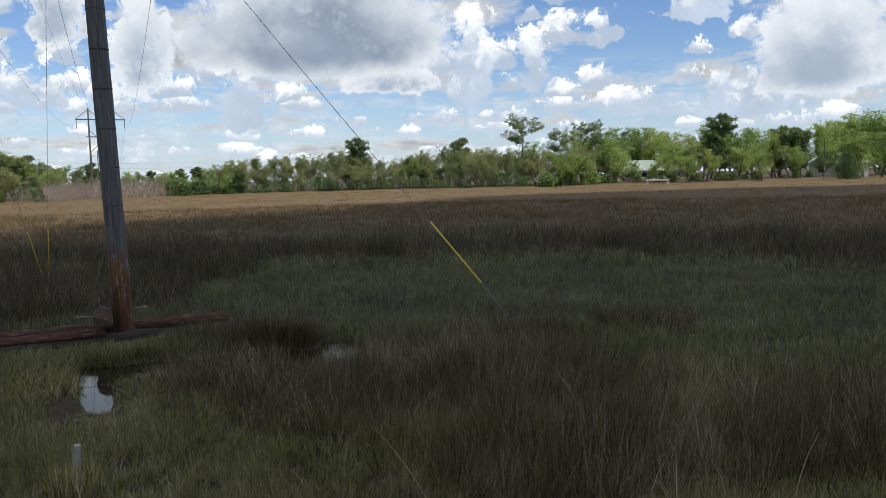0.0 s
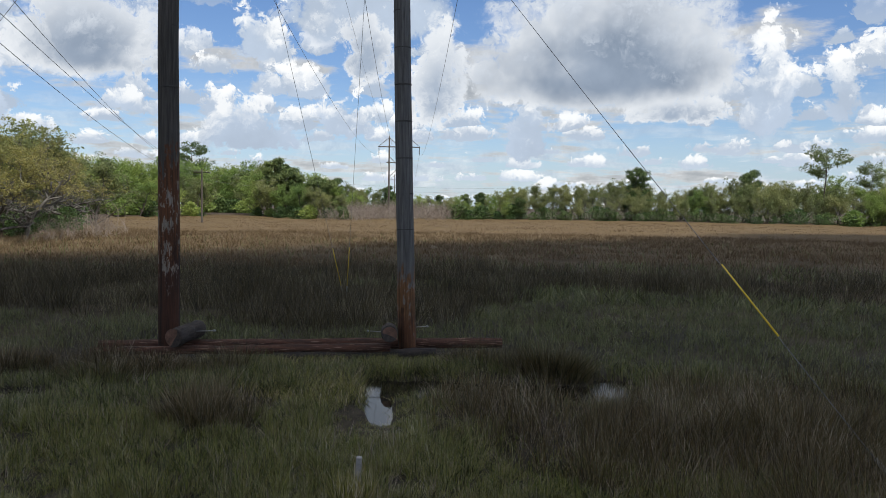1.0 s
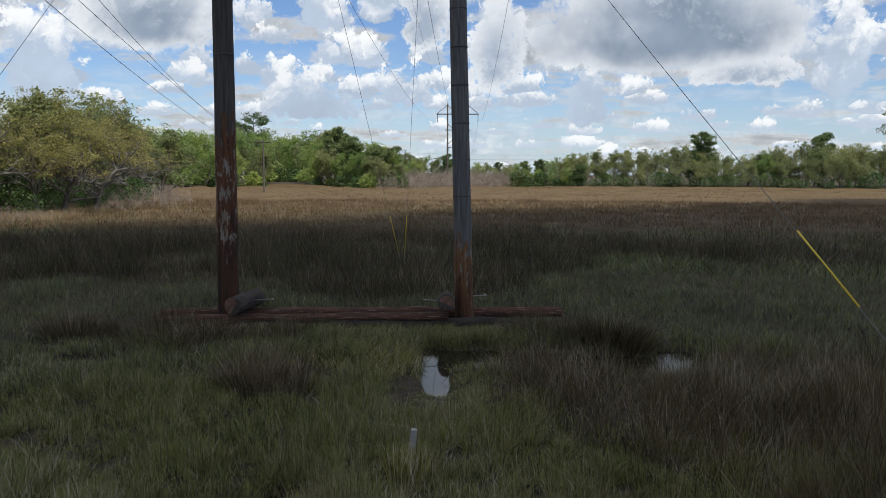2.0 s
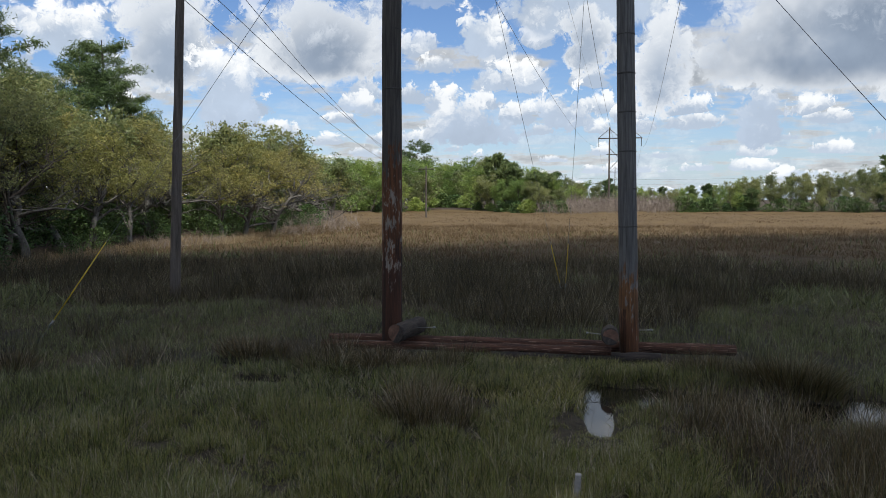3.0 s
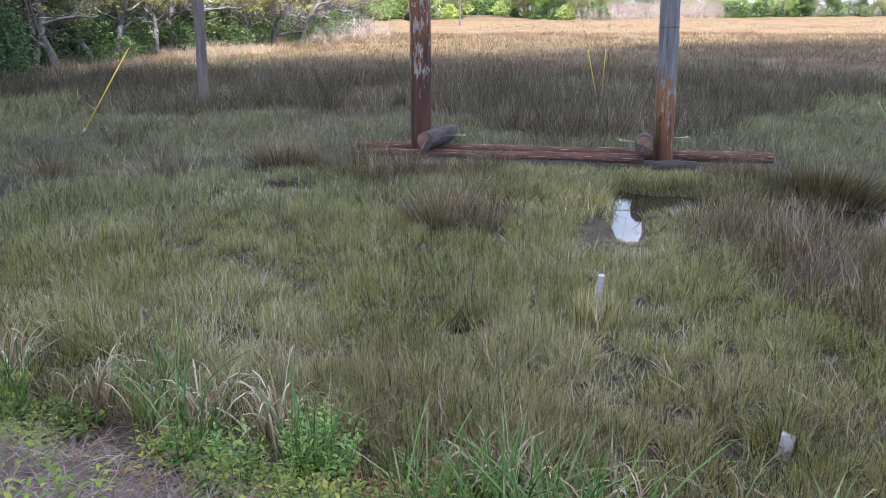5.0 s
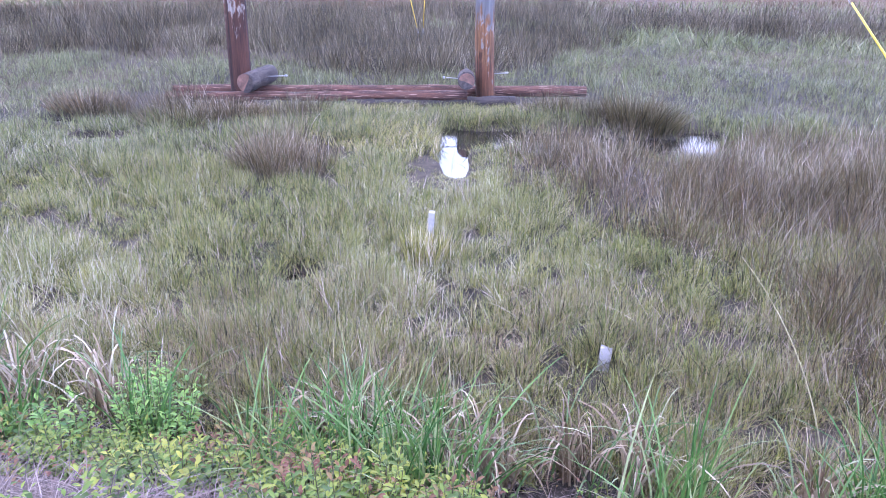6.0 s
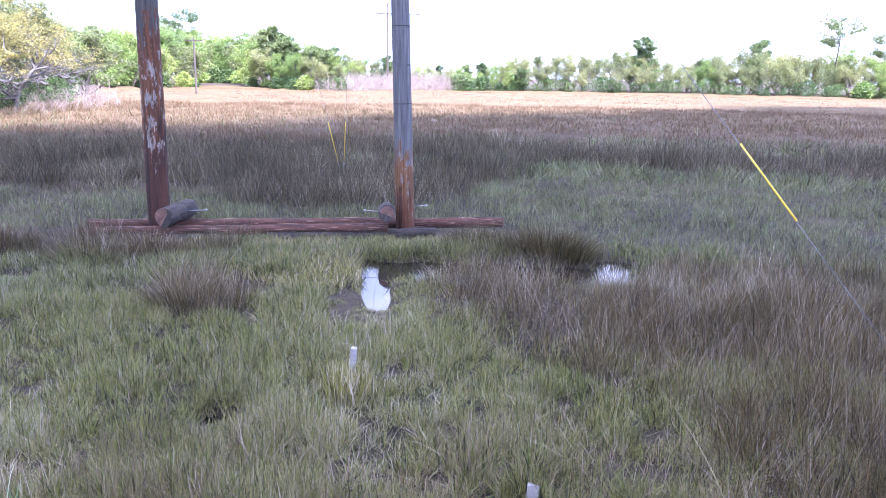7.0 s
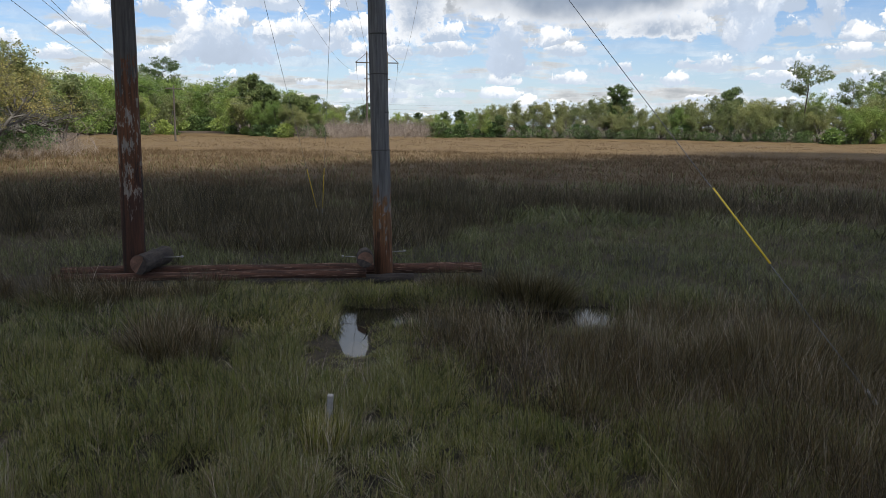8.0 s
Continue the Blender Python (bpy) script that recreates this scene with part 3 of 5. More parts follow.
def rush_cover(x, y):
    """How far the plan is covered by tall needlerush, 0 to 1."""
    x, y = np.asarray(x, float), np.asarray(y, float)
    r = np.hypot(x, y)
    wav = (lattice_noise(x, y, 2.2, 11) - 0.5)
    far = smooth((r - np.interp(bearing(x, y), RUSH_BEARING, RUSH_REACH) + wav * 3.0) / 1.2)
    strip = smooth(1.6 - np.abs(r - 33 - 8 * (lattice_noise(x, y, 14, 12) - 0.5)) / 3.0) * smooth((lattice_noise(x, y, 9, 13) - 0.35) / 0.2)
    lane = smooth(1.5 - np.abs(r - 23.5 + wav * 3.0) / 1.5) * smooth((30 - bearing(x, y)) / 6.0) * smooth((bearing(x, y) - 12) / 3.0)
    c = far * (1 - 0.8 * strip) * (1 - 0.9 * lane)
    left = np.interp(y, [2.5, 4.0, 5.3, 6.1, 6.7, 7.4, 9.2], [0.5, 0.2, -0.05, -0.35, -2.0, -2.9, -3.35])
    near = smooth((x - left + wav * 0.6) / 0.5) * smooth((8.6 + 1.5 * smooth((0.6 - x) / 1.2) + 0.35 * np.sin(x) - y + wav * 0.8) / 0.5) * smooth((bank_side(x, y) - 0.6) / 0.6)
    green = smooth(1.5 - np.abs(y - 6.75 - 0.22 * x + wav * 0.8) / 0.42) * smooth((x + 0.9) / 0.6)
    c = np.maximum(c, near * (1 - 0.75 * green) * (0.6 + 0.7 * lattice_noise(x, y, 0.8, 14)))
    for cx, cy, a, b in ((0.6, 10.2, 1.5, 1.0), (-2.2, 10.98, 0.75, 0.36), (-3.5, 11.15, 0.5, 0.22), (-5.2, 7.0, 0.42, 0.4), (-5.6, 7.6, 0.5, 0.35), (-11.9, 5.7, 0.4, 0.35),
                         (-9.8, 8.6, 0.8, 0.5), (-8.3, 8.9, 1.0, 0.45), (-6.9, 9.3, 0.5, 0.3), (-10.6, 6.9, 0.5, 0.4), (-13.6, 7.6, 0.5, 0.4), (3.6, 11.5, 0.8, 0.5), (1.4, 8.6, 1.1, 0.55)):
        c = np.maximum(c, smooth((1.25 - np.sqrt(((x - cx) / a) ** 2 + ((y - cy) / b) ** 2) + wav * 0.5) / 0.45))
    return c


# ---- ground and water ----
def make_ground():
    rings = np.concatenate([np.arange(0.0, 16, 0.09), np.geomspace(16, 60, 70), np.geomspace(62, 4000, 70)])
    bearings = np.concatenate([np.arange(-46, 92, 0.6), np.arange(92, 314, 4.0)])
    R, B = np.meshgrid(rings, np.radians(bearings), indexing="ij")
    X, Y = -R * np.sin(B), R * np.cos(B)
    Z = ground_height(X, Y)
    n = len(bearings)
    idx = np.arange(R.size).reshape(R.shape)
    nxt = np.roll(idx, -1, axis=1)
    quads = np.stack([idx[:-1], idx[1:], nxt[1:], nxt[:-1]], -1).reshape(-1, 4)
    ob = raw_mesh("ground", np.stack([X, Y, Z], -1).reshape(-1, 3), quads, None, MUD, None, True)
    tagged(ob, "dark wet marsh mud rising to dry banks", "ground", "", "structure")


make_ground()
bm = bmesh.new()
bmesh.ops.create_grid(bm, x_segments=24, y_segments=60, size=0.5, matrix=Matrix.Translation((-3.5, 22, -0.045)) @ Matrix.Diagonal((18, 40, 1, 1)))
tagged(part("water", bm, WATER), "shallow still water pooled between the grass", "water", "", "structure")


# ---- the cloud overhead, whose shade lies over the near marsh ----
def make_cloud():
    """A cumulus 650 m up towards the sun; its shade reaches out to the sunlit far marsh."""
    rnd = random.Random(4)
    shade = [(20, 2, 60, 38), (-14.2, 38, 10, 16), (-15, 17, 7, 8), (-4, 45, 14, 17), (9, 60, 18, 25), (26, 75, 24, 26), (52, 80, 34, 26), (14, 35, 30, 26), (-6, 8, 26, 24), (-20, -20, 50, 26), (30, -50, 90, 45),
             (-26, -2, 30, 13), (-60, -32, 60, 32), (70, 35, 45, 46), (84, 88, 34, 26), (75, -20, 60, 50)]
    bm = bmesh.new()
    for x, y, a, b in shade:
        mid = Vector((x, y, 0)) + sun_way * (650 / sun_way.z)
        m = Matrix.Translation(mid + Vector((0, 0, rnd.uniform(0, 10)))) @ Matrix.Diagonal((a, b, min(a, b) * 0.3, 1))
        got = bmesh.ops.create_icosphere(bm, subdivisions=4, radius=1.0, matrix=m)
        for v in got["verts"]:
            d = v.co - mid
            k = 0.16 * noise.noise(v.co / 14) + 0.09 * noise.noise(v.co / 5)
            v.co += d * k
    ob = part("cloud", bm, CLOUD)
    tagged(ob, "broad white cumulus cloud drifting high over the marsh", "cloud")


make_cloud()


# ---- grasses ----
def blades(name, x, y, z, height, lean, width, label, material, bend=0.35, steps=2, droop=0.0, way=None):
    """Many grass blades, each a tapered, bent strip, as one object."""
    n = len(x)
    root = np.stack([x, y, z], -1)
    way = RND.rand(n) * 2 * np.pi if way is None else way
    face = RND.rand(n) * np.pi
    side = np.stack([np.cos(face), np.sin(face), np.zeros(n)], -1)
    out = np.stack([np.cos(way), np.sin(way), np.zeros(n)], -1)
    up = np.array([0, 0, 1.0])
    h = height[:, None]
    l = lean[:, None]
    w = width[:, None]
    rows = []
    for k in range(steps):
        f = k / steps
        p = root + up * h * (f * (1 - 0.25 * l * f) - droop * f ** 3) + out * h * l * (f * 0.6 + bend * f * f * 1.6)
        rows += [p - side * w * 0.5 * (1 - 0.55 * f), p + side * w * 0.5 * (1 - 0.55 * f)]
    rows.append(root + up * h * (1 - 0.25 * l - droop) + out * h * l * (0.6 + bend * 1.6))
    verts = np.stack(rows, 1).reshape(-1, 3)
    c = 2 * steps + 1
    first = np.arange(n)[:, None] * c
    quads = np.concatenate([first + np.array([2 * k, 2 * k + 1, 2 * k + 3, 2 * k + 2]) for k in range(steps - 1)]) if steps > 1 else None
    tris = first + np.array([2 * steps - 2, 2 * steps - 1, 2 * steps])
    ob = raw_mesh(name, verts, quads, tris, material)
    return tagged(ob, label, "grass", "", "stuff")


def scatter(count, near, far, lo, hi, power=1.0):
    """Points spread over a sector of the plan; power 1 is even over its area, less crowds them nearer."""
    u = RND.rand(count)
    e = 2 * power
    r = (near ** e + u * (far ** e - near ** e)) ** (1 / e)
    b = np.radians(lo + (hi - lo) * RND.rand(count))
    return -r * np.sin(b), r * np.cos(b)


def clumped(x, y, spread, each):
    """Turns points into tufts of several stems."""
    a, r = RND.rand(len(x), each) * 2 * np.pi, spread * np.sqrt(RND.rand(len(x), each))
    return (x[:, None] + r * np.cos(a)).ravel(), (y[:, None] + r * np.sin(a)).ravel()


def tufted(x, y, spread, each):
    """Tufts like fountains: the stems lean outwards from each middle, the outer ones most."""
    a, f = RND.rand(len(x), each) * 2 * np.pi, np.sqrt(RND.rand(len(x), each))
    size = 0.6 + 0.8 * RND.rand(len(x), 1)
    out = a + RND.randn(len(x), each) * 0.5
    tall = np.repeat(0.6 + 0.65 * RND.rand(len(x), 1), each, 1)
    return (x[:, None] + f * spread * size * np.cos(a)).ravel(), (y[:, None] + f * spread * size * np.sin(a)).ravel(), out.ravel(), f.ravel(), tall.ravel()


def keep(mask, *arrays):
    return [a[mask] for a in arrays]


def verge(x, y):
    """Plants stand lower on the viewer's side of open water."""
    low = np.zeros(len(x))
    for cx, cy, r in ((-3.6, 7.75, 0.42), (-3.35, 7.3, 0.35), (-4.1, 8.6, 0.6), (-5.2, 7.9, 0.4), (-1.5, 9.1, 0.28), (-1.0, 10.3, 0.3), (-8.2, 7.1, 0.35), (-3.3, 4.5, 0.16), (-0.9, 4.15, 0.1), (-6.3, 35.2, 2.0)):
        low = np.maximum(low, smooth((1.4 - np.hypot(x - cx, y - cy) / r) / 0.6))
    u, v = (x + 8.15) * 0.909 + (y - 9.9) * 0.417, -(x + 8.15) * 0.417 + (y - 9.9) * 0.909
    low = np.maximum(low, 0.4 * smooth((u - 1.6) / 0.8) * smooth((4.9 - u) / 0.5) * smooth((v + 1.5) / 0.4) * smooth((0.9 - v) / 0.3))
    low = np.maximum(low, 0.55 * smooth((1.4 - np.hypot((u - 0.35) / 0.75, (v + 1.1) / 0.8)) / 0.6))
    for cx, cy, r in ((-1.35, 8.3, 0.3), (-1.0, 9.2, 0.3), (-3.0, 8.4, 0.3)):
        low = np.maximum(low, 0.35 * smooth((1.4 - np.hypot(x - cx, y - cy) / r) / 0.6))
    return 1 - 0.72 * low


def marsh_only(x, y, margin=0.0):
    return (bank_side(x, y) > margin) & (past_shore(x, y) < 0)


def off_logs(x, y):
    u, v = (x + 8.15) * 0.909 + (y - 9.9) * 0.417, -(x + 8.15) * 0.417 + (y - 9.9) * 0.909
    return ~(((u > -2.6) & (u < 5.8) & (np.abs(v) < 0.5)) | (np.hypot(u - 0.3, v + 0.5) < 0.4))


def sow_short(name, count, near, far, lo, hi, tuft, h0, h1, w, material, label, steps=2, open_ground=0.0, gaps=0.0):
    x, y = scatter(count, near, far, lo, hi, 0.75)
    x, y = clumped(x, y, tuft, 5)
    bare = np.zeros(len(x))
    for cx, cy, r in BARE:
        bare = np.maximum(bare, smooth((1.3 - np.hypot(x - cx, y - cy) / r) / 0.5))
    thin = lattice_noise(x, y, 0.5, 21)
    m = marsh_only(x, y, 0.05) & (RND.rand(len(x)) > rush_cover(x, y) * 0.9) & (pool_depth(x, y) < 0.6) & off_logs(x, y)
    m &= lattice_noise(x, y, 0.17, 27) + 0.35 * lattice_noise(x, y, 0.07, 28) + 0.16 * RND.rand(len(x)) > gaps
    m &= (RND.rand(len(x)) > bare * 0.92) & (thin > open_ground * RND.rand(len(x)) * 1.6)
    x, y = keep(m, x, y)
    n = len(x)
    tall = (0.35 + 0.75 * lattice_noise(x, y, 0.9, 22) + 0.5 * lattice_noise(x, y, 0.17, 27)) * verge(x, y)
    h = (h0 + (h1 - h0) * RND.rand(n)) * tall
    return blades(name, x, y, ground_height(x, y) - 0.02, h, 0.05 + RND.rand(n) ** 1.2 * 1.45, w * (0.6 + 0.8 * RND.rand(n)), label, material, 0.18, steps)


def sow_rush(name, count, near, far, lo, hi, tuft, each, h0, h1, w, material, label, steps=2, lean=0.55, cover=0.0):
    x, y = scatter(count, near, far, lo, hi, 0.8)
    x, y = keep(RND.rand(len(x)) < np.maximum(rush_cover(x, y), cover) * (0.35 + 1.1 * lattice_noise(x, y, 1.6 + near * 0.06, 26)), x, y)
    x, y, way, f, up = tufted(x, y, tuft, each)
    pond = (x > -3.4) & (x < -0.4) & (y > 8.7) & (np.hypot(x + 1.65, y - 10.1) > 0.2) & (np.hypot(x + 1.15, y - 10.9) > 0.2) & (RND.rand(len(x)) < 0.5)
    m = marsh_only(x, y, 0.3) & ((pool_depth(x, y) < 0.75) | pond) & off_logs(x, y)
    x, y, way, f, up = keep(m, x, y, way, f, up)
    n = len(x)
    tall = (0.45 + 0.85 * lattice_noise(x, y, 1.5 + near * 0.05, 23)) * up * verge(x, y)
    tall = tall + 0.35 * smooth(1.5 - np.hypot((x - 1.3) / 1.2, (y - 8.5) / 0.6))
    h = (h0 + (h1 - h0) * RND.rand(n)) * tall
    l = lean * (0.15 + 0.85 * f) * (0.3 + 0.7 * RND.rand(n))
    return blades(name, x, y, ground_height(x, y) - 0.02, h, l, w * (0.6 + 0.8 * RND.rand(n)), label, material, 0.25, steps, 0.0, way)


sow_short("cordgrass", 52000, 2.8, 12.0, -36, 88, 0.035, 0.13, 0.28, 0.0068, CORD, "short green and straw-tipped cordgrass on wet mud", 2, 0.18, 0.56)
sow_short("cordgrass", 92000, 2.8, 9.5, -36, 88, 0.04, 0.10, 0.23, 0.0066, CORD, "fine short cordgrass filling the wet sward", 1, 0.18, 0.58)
sow_short("dry_stems", 12000, 2.8, 5.4, -36, 88, 0.07, 0.16, 0.34, 0.0042, DRY_STEM, "thin dry pinkish-brown stems standing in the sward", 1, 0.5, 0.5)
sow_short("cordgrass", 48000, 9.5, 25.0, -36, 88, 0.10, 0.15, 0.29, 0.009, CORD_PALE, "pale grey-green short cordgrass in open marsh", 2, 0.35)
sow_short("cordgrass", 12000, 20.0, 60.0, -36, 80, 0.35, 0.25, 0.45, 0.05, CORD_PALE, "pale cordgrass in strips between the rushes", 1, 0.0)
sow_short("dead_cordgrass", 2200, 2.8, 12.0, -36, 88, 0.09, 0.2, 0.36, 0.0055, STRAW, "scattered bleached dead blades in the cordgrass", 3, 0.0)
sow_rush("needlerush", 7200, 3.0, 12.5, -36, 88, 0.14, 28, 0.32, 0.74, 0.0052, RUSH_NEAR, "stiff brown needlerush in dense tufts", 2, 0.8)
sow_rush("dead_rush", 9000, 3.0, 14.0, -36, 88, 0.2, 5, 0.3, 0.7, 0.0042, STRAW, "pale broken rush stems lying among the tufts", 2, 2.2)
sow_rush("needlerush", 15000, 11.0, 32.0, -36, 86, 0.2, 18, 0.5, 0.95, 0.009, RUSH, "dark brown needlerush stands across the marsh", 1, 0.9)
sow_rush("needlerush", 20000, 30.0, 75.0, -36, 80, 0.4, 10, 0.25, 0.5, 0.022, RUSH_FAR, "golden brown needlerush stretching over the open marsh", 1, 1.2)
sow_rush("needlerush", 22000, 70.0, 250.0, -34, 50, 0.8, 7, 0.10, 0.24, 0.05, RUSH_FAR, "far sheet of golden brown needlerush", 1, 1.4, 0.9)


# pale dry grass along the left shore
x, y = scatter(16000, 22, 75, 41, 72, 0.7)
x, y = keep((past_shore(x, y) < 0.8) & (past_shore(x, y) > -7.5 * lattice_noise(x, y, 6.0, 41) - 1.0), x, y)
x, y = clumped(x, y, 0.3, 5)
n = len(x)
blades("dry_grass", x, y, ground_height(x, y) - 0.02, 0.25 + 0.4 * RND.rand(n), 0.1 + 0.7 * RND.rand(n), 0.018 + 0.016 * RND.rand(n), "pale straw-coloured dry grass along the wooded shore", PALE_GRASS, 0.25, 1)


# tufts round the stake, and green sedge in the wet hollow before the logs
a, r = RND.rand(320) * 6.283, 0.17 * np.sqrt(RND.rand(320))
blades("cordgrass", -2.61 + r * np.cos(a), 5.28 + r * np.sin(a), np.full(320, 0.0), 0.33 + 0.09 * RND.rand(320), 0.05 + 0.45 * RND.rand(320), 0.008 + 0.003 * RND.rand(320),
       "taller cordgrass tuft round the stake", CORD, 0.25, 2)
u, v = RND.rand(5200) * 4.2 + 0.6, -0.45 - 2.4 * RND.rand(5200) ** 1.3
x, y = clumped(-8.15 + u * 0.909 - v * 0.417, 9.9 + u * 0.417 + v * 0.909, 0.05, 4)
x, y = keep((pool_depth(x, y) < 0.62) & (lattice_noise(x, y, 0.25, 33) > 0.3), x, y)
blades("wet_sedge", x, y, ground_height(x, y) - 0.02, 0.07 + 0.13 * RND.rand(len(x)), 0.2 + 1.2 * RND.rand(len(x)), 0.006 + 0.006 * RND.rand(len(x)),
       "low green sedge in the wet hollow beside the logs", CORD, 0.3, 2)

a, r = RND.rand(2600) * 6.283, 0.95 * np.sqrt(RND.rand(2600))
x, y = keep(pool_depth(-4.8 + r * np.cos(a), 8.75 + 0.9 * r * np.sin(a)) < 0.5, -4.8 + r * np.cos(a), 8.75 + 0.9 * r * np.sin(a))
blades("wet_sedge", x, y, ground_height(x, y) - 0.02, 0.12 + 0.12 * RND.rand(len(x)), 0.2 + 0.9 * RND.rand(len(x)), 0.007 + 0.006 * RND.rand(len(x)),
       "leafy green sedge at the pool's edge", CORD, 0.3, 2)


def rush_mound(cx, cy, rx, ry, tall, count):
    """A dense dark hummock of arching rush stems."""
    a, f = RND.rand(count) * 6.283, np.sqrt(RND.rand(count))
    x, y = cx + rx * f * np.cos(a), cy + ry * f * np.sin(a)
    h = tall * (1 - 0.35 * f ** 2) * (0.55 + 0.5 * RND.rand(count))
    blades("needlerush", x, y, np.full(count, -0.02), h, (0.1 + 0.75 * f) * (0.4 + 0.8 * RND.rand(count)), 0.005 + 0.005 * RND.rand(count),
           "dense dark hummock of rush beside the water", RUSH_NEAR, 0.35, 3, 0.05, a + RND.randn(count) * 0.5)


for mound in ((-2.2, 10.95, 0.62, 0.34, 0.70, 1700), (-3.35, 11.2, 0.5, 0.25, 0.48, 800), (-5.45, 7.05, 0.42, 0.38, 0.58, 800), (-7.6, 9.0, 0.5, 0.3, 0.46, 800), (-6.5, 9.3, 0.5, 0.25, 0.38, 700),
              (-8.1, 8.3, 0.7, 0.35, 0.46, 900), (0.9, 8.4, 0.9, 0.5, 0.8, 1600), (-9.9, 8.4, 0.7, 0.4, 0.5, 900), (-17.6, 6.6, 0.7, 0.4, 0.5, 800), (-12.0, 5.6, 0.4, 0.3, 0.42, 500)):
    rush_mound(*mound)


a, r = RND.rand(700) * 6.283, 0.42 * np.sqrt(RND.rand(700))
x, y = -4.55 + r * np.cos(a), 8.25 + 0.8 * r * np.sin(a)
x, y = keep(pool_depth(x, y) < 0.85, x, y)
blades("wet_sedge", x, y, np.full(len(x), -0.06), 0.16 + 0.14 * RND.rand(len(x)), 0.1 + 0.8 * RND.rand(len(x)), 0.007 + 0.006 * RND.rand(len(x)),
       "green sedge standing in the shallow edge of the pool", CORD, 0.3, 2)


# ---- the bank at the camera's feet ----
def bank_plants():
    # arching green blades along the toe
    x, y = scatter(11000, 1.8, 8.0, -40, 88)
    x, y = clumped(x, y, 0.05, 4)
    s = bank_side(x, y)
    x, y = keep((x < 0.75) & (s > -0.45 + 0.36 * smooth((-3.2 - x) / 0.5)) & (s < 0.16 + 0.15 * smooth((-3.2 - x) / 0.5)) & (lattice_noise(x, y, 0.3, 31) + 0.12 * smooth((x + 2.2) / 0.6) + 0.12 * smooth((-4.2 - x) / 0.6) > 0.7), x, y)
    n = len(x)
    blades("bank_grass", x, y, ground_height(x, y) - 0.02, 0.36 + 0.5 * RND.rand(n), 0.05 + 0.6 * RND.rand(n) ** 1.5, 0.008 + 0.008 * RND.rand(n),
           "tall arching bright green blades along the bank", REED, 0.5, 6, 0.14)
    # curled dead blades in tufts
    spots = np.array([(-3.2, 2.6), (-1.32, 2.95), (-1.12, 3.0), (-0.78, 3.25), (-0.5, 3.3), (-1.95, 2.9), (-1.75, 2.95), (0.27, 3.42), (-5.4, 2.1), (-4.4, 2.2), (-3.7, 2.5), (-6.3, 1.9)])
    x, y = clumped(spots[:, 0], spots[:, 1], 0.085, 44)
    n = len(x)
    blades("dead_bank_grass", x, y, ground_height(x, y) - 0.02, 0.35 + 0.55 * RND.rand(n), 0.05 + 0.35 * RND.rand(n), 0.008 + 0.012 * RND.rand(n),
           "curled tan and bleached dead grass blades", BLEACH, 0.7, 7, 0.62)
    x, y = clumped(spots[:, 0], spots[:, 1], 0.17, 16)
    n = len(x)
    blades("bank_grass", x, y, ground_height(x, y) - 0.02, 0.4 + 0.45 * RND.rand(n), 0.1 + 0.45 * RND.rand(n), 0.007 + 0.008 * RND.rand(n),
           "bleached-tipped arching blades among the dead tufts", REED_PALE, 0.6, 7, 0.4)
    # thatch lying flat on the bank
    x, y = scatter(90000, 0.8, 8.0, -40, 92, 0.6)
    s = bank_side(x, y)
    x, y = keep((s < 0.1) & (s > -3.5), x, y)
    n = len(x)
    blades("thatch", x, y, ground_height(x, y) + 0.004, 0.02 + 0.10 * RND.rand(n) ** 1.4, 1.2 + 2.0 * RND.rand(n), 0.0025 + 0.0035 * RND.rand(n),
           "dry pinkish-brown thatch lying over the bank soil", LITTER, 0.3, 2)


def leaves_mesh(name, base, turn, rise, length, wide, material, parent=None):
    """Pointed oval leaves, folded along the midrib and curving over at the tip."""
    n = len(base)
    out = np.stack([np.cos(turn), np.sin(turn), np.zeros(n)], -1)
    side = np.stack([-np.sin(turn), np.cos(turn), np.zeros(n)], -1)
    up = np.array([0, 0, 1.0])
    L, W, R = length[:, None], wide[:, None], rise[:, None]
    spine = lambda f: base + out * L * f * (1 - 0.15 * R) + up * L * (R * f - 0.35 * f * f)
    rows = [base, spine(0.35), spine(0.7), spine(1.0)]
    for f, w in ((0.35, 1.0), (0.7, 0.72)):
        rows += [spine(f) + side * W * w + up * W * 0.35, spine(f) - side * W * w + up * W * 0.35]
    verts = np.stack(rows, 1).reshape(-1, 3)
    i = np.arange(n)[:, None] * 8
    quads = np.concatenate([i + np.array([1, 2, 6, 4]), i + np.array([1, 5, 7, 2])])
    tris = np.concatenate([i + np.array(k) for k in ((0, 1, 4), (0, 5, 1), (2, 3, 6), (2, 7, 3))])
    return raw_mesh(name, verts, quads, tris, material, parent)


def shoots(x, y, z, height, drift, leaf, each):
    """Leaf places on upright shoots: base point, turn, rise, length, half width, and how far up the shoot."""
    n = len(x)
    f = np.tile((np.arange(each) + 0.6) / each, (n, 1)) * 0.8 + 0.2 + RND.randn(n, each) * 0.02
    turn = RND.rand(n, 1) * 6.283 + np.arange(each) * 2.4 + RND.randn(n, each) * 0.4
    base = np.stack([x[:, None] + drift[:, :1] * f, y[:, None] + drift[:, 1:] * f, z[:, None] + height[:, None] * f], -1)
    length = leaf * (0.55 + 0.7 * RND.rand(n, each)) * (1.15 - 0.45 * f ** 3)
    rise = 0.15 + 0.5 * f + 0.35 * RND.rand(n, each)
    flat = lambda a: a.reshape(-1, *a.shape[2:])
    return flat(base), flat(turn), flat(rise), flat(length), flat(length * (0.17 + 0.09 * RND.rand(n, each))), flat(f)


